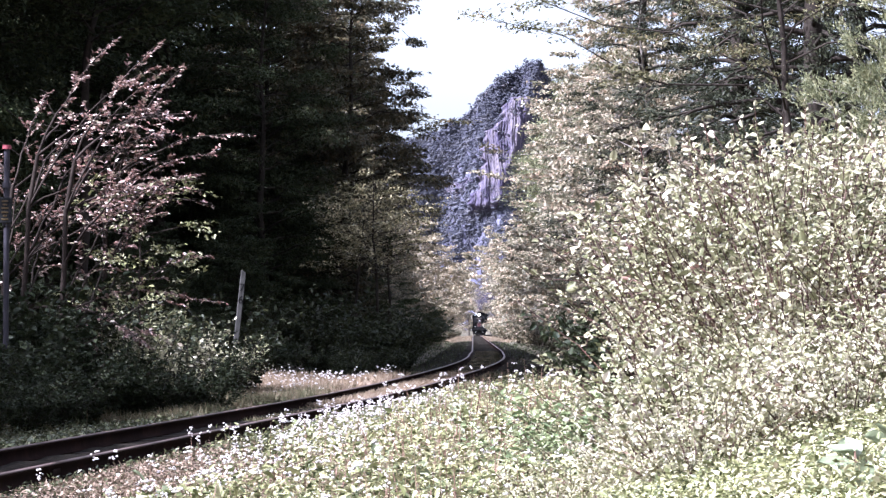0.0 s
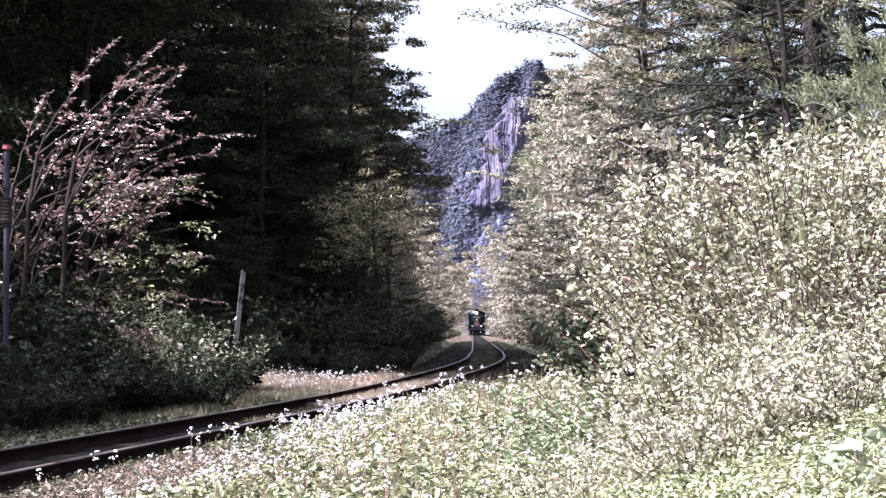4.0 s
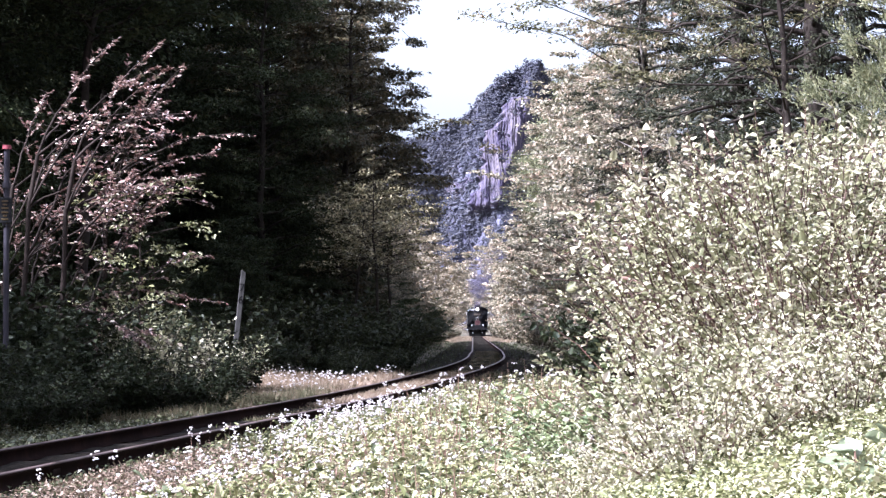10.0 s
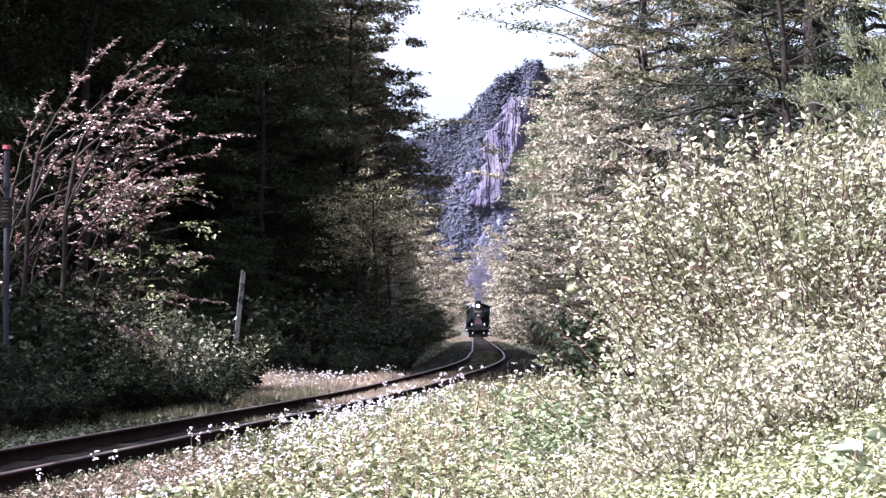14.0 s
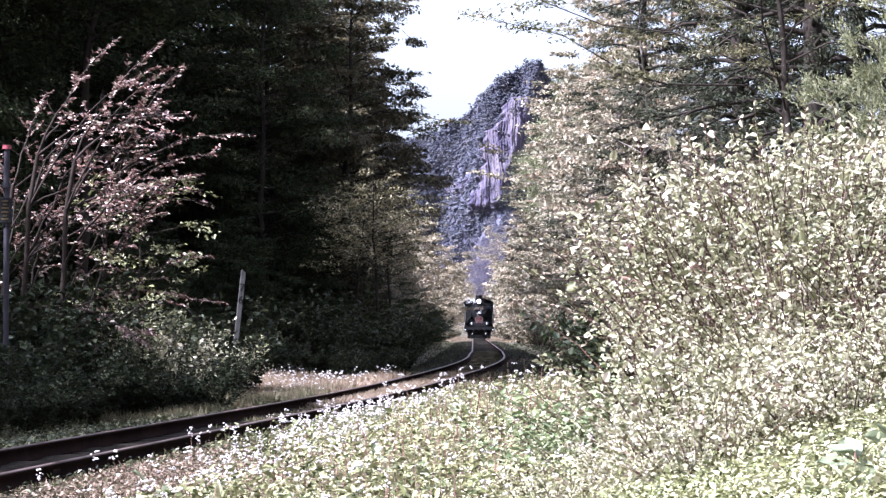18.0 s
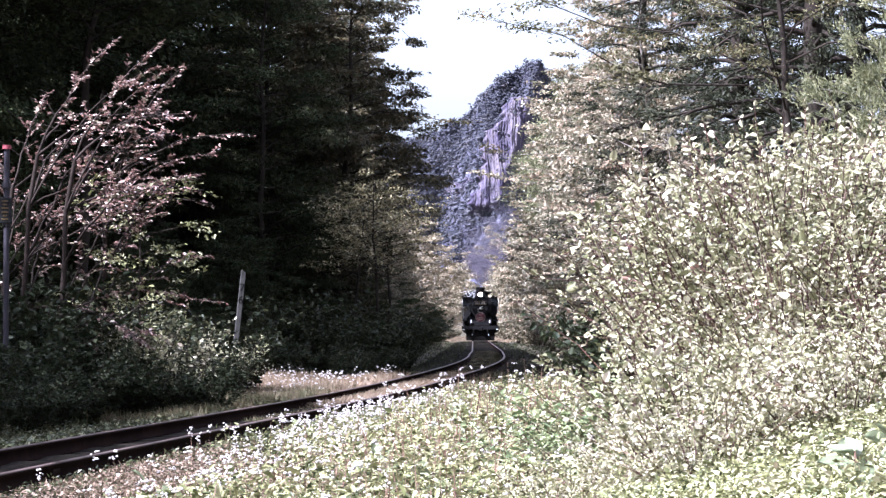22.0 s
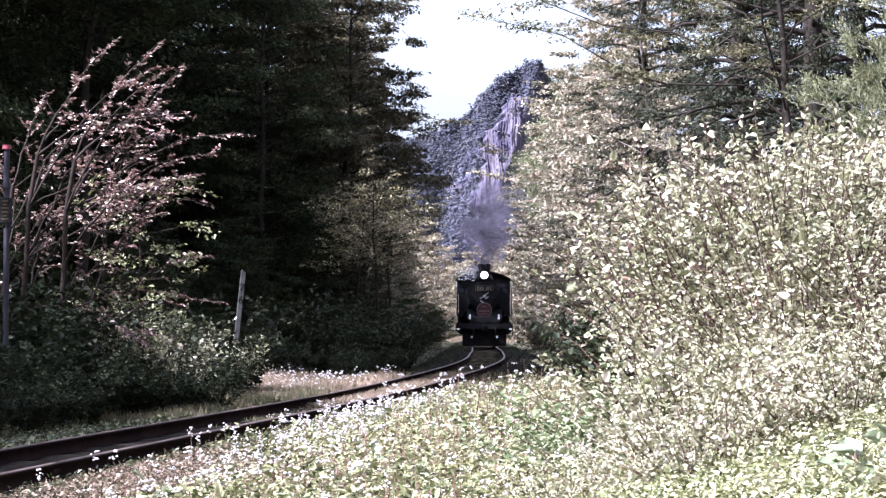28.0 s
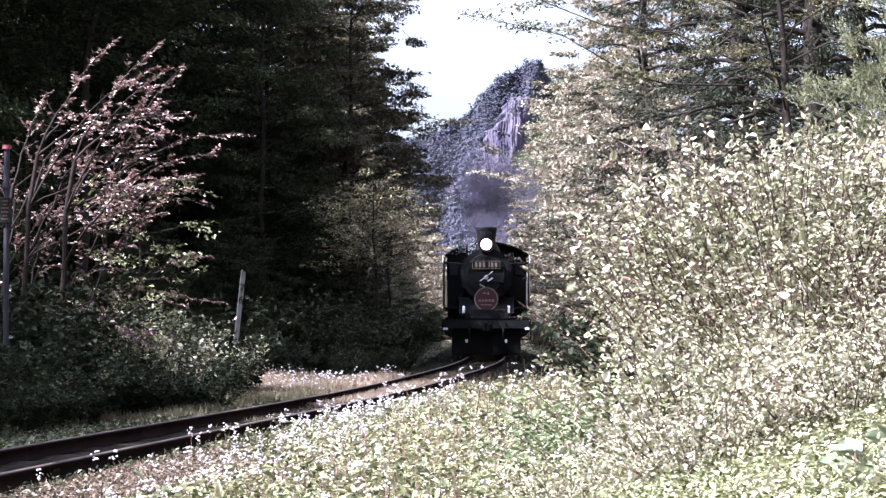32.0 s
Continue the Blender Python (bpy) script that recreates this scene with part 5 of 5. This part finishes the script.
        P("main_frame", box_bm(0.05, 11.5, 0.75, 0.01, (s * 0.42, 6.2, 0.95)), BLACK_DULL)
        P("air_tank", cyl(0.22, 0.22, (s * 1.05, 7.0, 1.2), (s * 1.05, 9.2, 1.2), 20, bevel=0.02))
    # front end
    P("buffer_beam", box_bm(2.62, 0.09, 0.28, 0.012, (0, 0.12, 0.98)), BLACK, "black buffer beam")
    P("beam_edge", box_bm(2.60, 0.11, 0.018, 0.003, (0, 0.115, 1.13)), BLACK_DULL)
    P("front_deck", box_bm(2.5, 1.0, 0.04, 0.008, (0, 0.62, 1.12)), BLACK)
    P("front_box", box_bm(1.42, 0.45, 0.30, 0.02, (0, 0.45, 1.29)), BLACK)
    P("front_slope", box_bm(1.7, 0.95, 0.05, 0.01, (0, 0, 0)), BLACK).matrix_basis = pose(0, 1.12, 1.55, 32)
    P("saddle", box_bm(1.1, 1.8, 0.7, 0.06, (0, 2.3, 1.5)), BLACK)
    cp = P("coupler", box_bm(0.26, 0.45, 0.30, 0.05, (0, -0.05, 0.88)), BLACK_DULL, "heavy knuckle coupler")
    P("coupler_knuckle", box_bm(0.14, 0.2, 0.28, 0.05, (0.11, -0.27, 0.88)), BLACK_DULL, "", cp)
    P("air_hose", rod([(0.5, 0.05, 0.9), (0.52, -0.08, 0.75), (0.48, -0.1, 0.5), (0.40, -0.06, 0.42)], 0.03), BLACK_DULL)
    P("air_hose", rod([(-0.5, 0.05, 0.9), (-0.52, -0.08, 0.75), (-0.48, -0.1, 0.5), (-0.40, -0.06, 0.42)], 0.03), BLACK_DULL)
    P("plough", box_bm(2.1, 0.05, 0.80, 0.01, (0, 0.34, 0.44)), BLACK_DULL)
    # firebox, cab
    P("firebox", box_bm(1.75, 2.0, 1.7, 0.30, (0, 11.0, 2.5), 3), BLACK)
    cab = P("cab", box_bm(2.76, 2.3, 2.05, 0.03, (0, 12.6, 2.42)), BLACK, "black cab with arched roof")
    roof = bmesh.new()
    n = 14
    rows = []
    for k in range(n + 1):
        u = k / n * 2 - 1
        x, z = 1.46 * u, 3.44 + 0.44 * (1 - abs(u) ** 2.2)
        rows.append([roof.verts.new((x, y, z - dz)) for y, dz in ((11.2, 0), (14.2, 0), (14.2, 0.05), (11.2, 0.05))])
    for a, b in zip(rows, rows[1:]):
        for i in range(4):
            j = (i + 1) % 4
            roof.faces.new((a[i], b[i], b[j], a[j]))
    roof.faces.new(rows[0])
    roof.faces.new(rows[-1][::-1])
    fill = bmesh.new()
    prev = [fill.verts.new((1.38 * (k / n * 2 - 1), 11.46, 3.40 + 0.42 * (1 - abs(k / n * 2 - 1) ** 2.2))) for k in range(n + 1)]
    fill.faces.new(prev)
    bmesh.ops.solidify(fill, geom=fill.faces[:], thickness=0.04)
    P("cab_roof", roof, BLACK, "", cab)
    P("cab_front", fill, BLACK, "", cab)
    for s in (-1, 1):
        P("cab_front_window", box_bm(0.34, 0.02, 0.5, 0.02, (s * 1.14, 11.44, 2.95)), DARK_GLASS, "small dark front window", cab)
        for y in (12.1, 13.0):
            P("cab_side_window", box_bm(0.02, 0.7, 0.7, 0.02, (s * 1.385, y, 2.9)), DARK_GLASS, "dark side window", cab)
    # tender
    P("tender_tank", box_bm(2.7, 6.2, 1.75, 0.05, (0, 17.4, 2.05)), BLACK)
    P("tender_frame", box_bm(2.3, 6.4, 0.3, 0.02, (0, 17.4, 1.03)), BLACK_DULL)
    bm = bmesh.new()
    bmesh.ops.create_grid(bm, x_segments=16, y_segments=30, size=1, matrix=Matrix.Translation((0, 16.6, 3.0)) @ Matrix.Diagonal((1.15, 2.1, 1, 1)))
    rr = random.Random(5)
    for v in bm.verts:
        v.co.z += 0.35 * max(0, 1 - (v.co.x / 1.15) ** 2) * max(0, 1 - ((v.co.y - 16.6) / 2.1) ** 2) + rr.uniform(-0.05, 0.05)
    P("coal_heap", bm, COAL, "heap of black coal")
    # wheels and rods
    small, big = wheelset_mesh(0.43, 0.12, 10, "wheelset"), wheelset_mesh(0.875, 0.13, 15, "driving_wheelset")
    for y in (1.75, 3.75):
        w = part("wheelset", small, None, L)
        WHEELS.append((w, y, 0.43))
    for y in (4.95, 6.85, 8.75):
        w = part("driving_wheelset", big, None, L, "large black spoked driving wheels")
        WHEELS.append((w, y, 0.875))
    for y in (11.6, 15.3, 16.9, 18.4, 20.0):
        w = part("wheelset", small, None, L)
        WHEELS.append((w, y, 0.43))
    for s in (-1, 1):
        c = part("coupling_rod", box_bm(0.06, 4.1, 0.13, 0.02, (0, 0, 0)), STEEL, L, "steel coupling rod")
        RODS.append((c, s))
        P("bogie_frame", box_bm(0.08, 2.6, 0.22, 0.02, (s * 0.78, 2.75, 0.50)), BLACK_DULL)
        P("tender_bogie", box_bm(0.10, 2.4, 0.3, 0.03, (s * 0.82, 16.1, 0.50)), BLACK_DULL)
        P("tender_bogie", box_bm(0.10, 2.4, 0.3, 0.03, (s * 0.82, 19.2, 0.50)), BLACK_DULL)
    for ob in L.children_recursive:
        if len(ob.data.polygons) > 60 and ob.name.split(".")[0] in ("smokebox", "boiler", "chimney", "steam_dome", "headlamp", "cylinder", "valve_chest", "steam_pipe", "air_tank", "boiler_band", "smokebox_door", "door_rim", "lamp_rim", "headmark_rim"):
            ob.data.shade_smooth_by_angle(radians(35)) if hasattr(ob.data, "shade_smooth_by_angle") else None
    return L


# ---- how the train runs ----
SPEED = 10.85


def front_y(t):
    return 76.2 + SPEED * (32.0 - t)


def train_pose(t):
    y = front_y(t)
    a, b = y + 2.7, y + 12.0
    xa, xb = float(track_x(a)), float(track_x(b))
    turn = math.atan2(xb - xa, b - a)
    x0 = xa - 2.7 * math.sin(turn)
    z0 = float(rail_z(y + 6))
    return pose(x0, y, z0, 0, 0, -math.degrees(turn))


ROW_TIMES = sorted({0.0, 0.1, 0.2, 0.4, 0.7, *[float(k) for k in range(1, 32)], 31.3, 31.6, 31.8, 31.9, 32.0})


# ---- smoke and steam ----
SMOKE = grained("coal_smoke", [(0.3, (0.070, 0.062, 0.084)), (0.7, (0.12, 0.108, 0.138))], 3.0, 1.0, 0, 0.0, 0.01, 0.0)
STEAM = grained("white_steam", [(0.3, (0.75, 0.75, 0.77)), (0.7, (0.88, 0.88, 0.9))], 3.0, 1.0, 0, 0.0, 0.01, 0.0)
PUFFS = []


def fleck_mesh(name, seed, n, sx, sy, sz, size, mat):
    """A soft puff made of very many tiny flecks, thinning out to its rim."""
    rng = np.random.default_rng(seed)
    C = np.clip(rng.normal(0, 1, (n, 3)), -1.9, 1.9) * (sx, sy, sz)
    C = C + 0.25 * np.sin(C[:, [1, 2, 0]] * 9 + seed) * (sx, sy, sz)
    tet = np.array([[1, 1, 1], [1, -1, -1], [-1, 1, -1], [-1, -1, 1]]) * 0.58
    R = size * rng.uniform(0.5, 1.3, n)
    V = (C[:, None] + (tet[None] + rng.normal(0, 0.25, (n, 4, 3))) * R[:, None, None]).reshape(-1, 3)
    F = (np.array([[0, 1, 2], [0, 3, 1], [0, 2, 3], [1, 3, 2]])[None] + (np.arange(n) * 4)[:, None, None]).reshape(-1, 3)
    return mesh_np(name, V, F, mat)


def build_smoke():
    rng = random.Random(17)
    plume = empty("smoke_plume", "grey coal smoke rising from the chimney", "smoke")
    tight = [fleck_mesh("puff", 80 + k, 1250, 0.22, 0.36, 0.21, 0.016, SMOKE) for k in range(3)]
    loose = [fleck_mesh("puff", 90 + k, 950, 0.27, 1.1, 0.27, 0.018, SMOKE) for k in range(3)]
    te = -6.0
    while te < 31.8:
        for kind, shape in ((0, rng.choice(tight)), (0, rng.choice(tight)), (1, rng.choice(loose))):
            ob = tagged(part("puff", shape, None, plume), kind="stuff")
            PUFFS.append((ob, te + rng.uniform(0, 0.15), kind, rng.uniform(-1, 1), rng.uniform(-1, 1), rng.uniform(0, 1)))
        te += 0.36
    steam = empty("steam_jet", "white sunlit steam blowing off beside the boiler", "steam")
    for k in range(3):
        me = fleck_mesh("puff", 100 + k, 110, 0.17, 0.6, 0.15, 0.022, STEAM)
        p = tagged(part("puff", me, None, steam), kind="stuff")
        p.matrix_basis = pose(-0.5 - 0.17 * k, 4.2 + 0.8 * k, 3.5 + 0.04 * k, 0, 0, 15 * k)
    return plume, steam


def puff_rows(te, kind, a, b, c):
    """Waits in the smokebox, is blown out, rises and drifts off over the wood."""
    rows = []
    hide = (0, 2.2, 2.55) if kind == 0 else (0, 5.6, 2.52)
    for t in ROW_TIMES:
        if t <= te:
            rows.append((t, train_pose(t) @ pose(*hide)))
    origin = train_pose(te) @ Vector((0, 1.95, 3.9))
    push = SPEED * 0.35
    for age in (0.0, 0.07, 0.2, 0.45, 0.8, 1.3, 2.0, 3.0, 4.5, 6.5, 9.0, 13.0, 18.0, 26.0, 40.0):
        t = te + age
        if t < 0 or t > 32.0 or (rows and t - rows[-1][0] < 0.034):
            continue
        g = 1 - math.exp(-age / 0.9)
        rise = 2.3 * g * (0.6 + 0.7 * c) + (0.30 + 0.35 * kind) * age
        spread = 0.15 + 1.0 * g + 0.20 * age
        x = origin.x + a * 0.85 * spread * g + (0.12 * age + 0.012 * age * age) * (0.6 + 0.8 * c)
        y = origin.y - push * 0.6 * (1 - math.exp(-age / 0.6)) + b * 0.8 * g
        z = origin.z + rise + b * 0.2 * spread * g
        rows.append((t, pose(x, y, z, 40 * a * g, 30 * b * g, 75 * g * (1 if a > 0 else -1))))
    if rows[0][0] > 0.0:
        rows.insert(0, (0.0, rows[0][1]))
    if rows[-1][0] < 32.0:
        rows.append((32.0, rows[-1][1]))
    return rows


def motions():
    rows = [(t, train_pose(t)) for t in ROW_TIMES]
    walk(LOCO, rows)
    walk(STEAM_JET, rows)
    for ob, y, r in WHEELS:
        step = radians(80) * r / SPEED
        n = math.ceil(32.0 / step)
        walk(ob, [(32.0 * k / n, pose(0, y, r, math.degrees(SPEED * 32.0 * k / n / r))) for k in range(n + 1)])
    r = 0.875
    n = math.ceil(32.0 / (radians(40) * r / SPEED))
    for ob, s in RODS:
        out = []
        for k in range(n + 1):
            a = SPEED * 32.0 * k / n / r + (math.pi / 2 if s > 0 else 0)
            out.append((32.0 * k / n, pose(s * 0.68, 6.85 + 0.33 * math.cos(a), r + 0.33 * math.sin(a))))
        walk(ob, out)
    for p in PUFFS:
        walk(p[0], puff_rows(*p[1:]))


# ---- posts, signs and single plants ----
# Post, pole and sign colours are darkened for the shade they stand in.
SHADED_POST_WOOD = grained("weathered_white_post_shaded", [(0.3, (0.016, 0.015, 0.014)), (0.5, (0.034, 0.032, 0.029)), (0.7, (0.062, 0.058, 0.053))], 12.0, 0.85, 0, 0.4, 0.004)
SHADED_POLE_PAINT = grained("grey_violet_pole_shaded", [(0.3, (0.014, 0.012, 0.016)), (0.7, (0.034, 0.030, 0.039))], 9.0, 0.6, 0.1, 0.2, 0.002)
PINK_CAP = material("faded_red_cap", (0.20, 0.035, 0.045), 0.6)
SIGN_BLACK = grained("black_sign", [(0.3, (0.003, 0.003, 0.003)), (0.7, (0.006, 0.006, 0.006))], 9.0, 0.8, 0, 0.05, 0.001)
SIGN_YELLOW = material("yellow_sign_paint", (0.06, 0.038, 0.012), 0.5)
INK = material("black_numeral_paint", (0.003, 0.003, 0.003), 0.8, 0.0, 0.1)
BROAD_LEAF = leafy("broad_fresh_leaves", [(0.0, (0.10, 0.125, 0.07)), (0.6, (0.26, 0.29, 0.17)), (1.0, (0.48, 0.48, 0.33))], 0.33, 0.25, 0.6)


def numeral(text, size, mat, parent, m):
    cu = bpy.data.curves.new("numeral", "FONT")
    cu.body, cu.size, cu.align_x, cu.align_y, cu.extrude = text, size, "CENTER", "CENTER", 0.002
    tmp = bpy.data.objects.new("numeral", cu)
    me = bpy.data.meshes.new_from_object(tmp)
    bpy.data.objects.remove(tmp)
    me.materials.clear()
    me.materials.append(mat)
    ob = part("numeral", me, None, parent)
    ob.matrix_basis = m
    return ob


def build_posts():
    x, y = -4.32, 51.0
    post = empty("distance_post", "leaning weathered white distance post, darkened for shade, with black numerals", "post")
    post.matrix_basis = pose(x, y, on_ground(x, y) - 0.1, 0, 6, 8)
    bm = box_bm(0.105, 0.09, 2.66, 0.012, (0, 0, 1.33))
    for v in bm.verts:
        if v.co.z > 2.3:
            v.co.z -= 0.10 * (0.5 + v.co.x / 0.17)
    part("shaft", bm, SHADED_POST_WOOD, post)
    numeral("7", 0.22, INK, post, pose(0, -0.048, 2.27, 90))
    numeral("6", 0.22, INK, post, pose(0, -0.048, 2.02, 90))

    x, y = -6.26, 36.0
    z = on_ground(x, y) - 0.1
    pole = empty("sign_pole", "thin grey pole, darkened for shade, with a faded red cap and black sign", "pole")
    pole.matrix_basis = pose(x, y, z)
    top = 3.74 - z
    part("pole", cyl(0.042, 0.042, (0, 0, 0), (0, 0, top), 16), SHADED_POLE_PAINT, pole)
    part("cap", cyl(0.07, 0.06, (0, 0, top), (0, 0, top + 0.06), 16), PINK_CAP, pole, "faded red cap")
    part("clamp", cyl(0.06, 0.06, (0, 0, top - 0.56), (0, 0, top - 0.48), 12), SHADED_POLE_PAINT, pole)
    part("clamp", cyl(0.06, 0.06, (0, 0, top - 1.1), (0, 0, top - 1.06), 12), SHADED_POLE_PAINT, pole)
    zc = top - 0.88
    plate = part("sign_plate", box_bm(0.19, 0.03, 0.37, 0.01, (-0.01, -0.06, zc)), SIGN_BLACK, pole, "black plate with dull yellow bars")
    for k, (w, dz) in enumerate(((0.09, 0.13), (0.07, 0.08), (0.10, 0.03), (0.10, -0.03), (0.06, -0.08), (0.10, -0.13))):
        part("bar", box_bm(w, 0.008, 0.024, 0.002, (-0.01, -0.078, zc + dz)), SIGN_YELLOW, plate)


def build_bare_sapling():
    x, y = -6.95, 38.3
    t = empty("bare_sapling", "thin leafless sapling leaning out of the shaded shrubs", "sapling")
    t.matrix_basis = pose(x, y, on_ground(x, y) - 0.05)
    part("stem", rod([(0, 0, 0), (0.5, 0, 0.5), (0.95, -0.05, 0.95), (1.3, 0, 1.32), (1.55, 0, 1.75), (1.75, 0.05, 2.3)], 0.012, 6), TWIG, t)
    part("twig", rod([(1.3, 0, 1.32), (1.6, -0.05, 1.38), (2.0, 0, 1.52), (2.35, 0, 1.78)], 0.009, 5), TWIG, t)


def build_broad_plant():
    """Large-leaved plants close to the camera."""
    def plant_mesh(seed, n, size, height):
        rng = np.random.default_rng(seed)
        t = empty("broad_leaved_plant", "low plant with large green leaves", "plant", "broad-leaved plants")
        for k in range(n):
            az, r = k * 2.4 + rng.uniform(-0.3, 0.3), rng.uniform(0.04, 0.24)
            h = height * rng.uniform(0.6, 1.1)
            p = np.array([math.cos(az) * r, math.sin(az) * r, h])
            stalk = part("stalk", rod([(0, 0, 0), tuple(p * (0.35, 0.35, 0.6)), tuple(p)], 0.005, 5), STALK, t)
            bm = bmesh.new()
            L, W = size * rng.uniform(0.7, 1.15), size * 0.42
            rows = []
            for i in range(7):
                u = i / 6
                w = W * math.sin(math.pi * min(1, u * 0.93 + 0.05)) ** 0.8
                rows.append([bm.verts.new((L * u, s * w, 0.10 * L * abs(s) * (1 if abs(s) > 0.9 else 0.4) - 0.35 * L * u * u)) for s in (-1, -0.5, 0, 0.5, 1)])
            for a, b in zip(rows, rows[1:]):
                for i in range(4):
                    bm.faces.new((a[i], b[i], b[i + 1], a[i + 1]))
            bmesh.ops.remove_doubles(bm, verts=bm.verts[:], dist=1e-4)
            leaf = part("leaf", bm, BROAD_LEAF, t)
            leaf.data.shade_smooth()
            leaf.matrix_basis = pose(*p, rng.uniform(15, 60)) @ pose(0, 0, 0, rng.uniform(-20, 20), rng.uniform(-25, 10), math.degrees(az))
        return t
    first = plant_mesh(5, 15, 0.13, 0.42)
    plant(first, [(1.64, 9.8, 0.95, 10), (1.92, 10.4, 0.95, 120)])
    second = plant_mesh(9, 6, 0.14, 0.34)
    plant(second, [(0.72, 15.6, 1.0, 0), (1.3, 16.4, 1.1, 70), (0.1, 17.0, 0.9, 140), (2.2, 15.0, 1.2, 200), (1.0, 19.5, 1.0, 260), (-0.6, 20.5, 0.9, 20), (-2.0, 18.4, 0.9, 90), (0.0, 26.5, 1.2, 10)])


build_ground()
build_track()
build_mountain()
build_trees()
build_shrubs()
build_meadow()
build_posts()
build_bare_sapling()
build_broad_plant()
LOCO = build_locomotive()
PLUME, STEAM_JET = build_smoke()
motions()
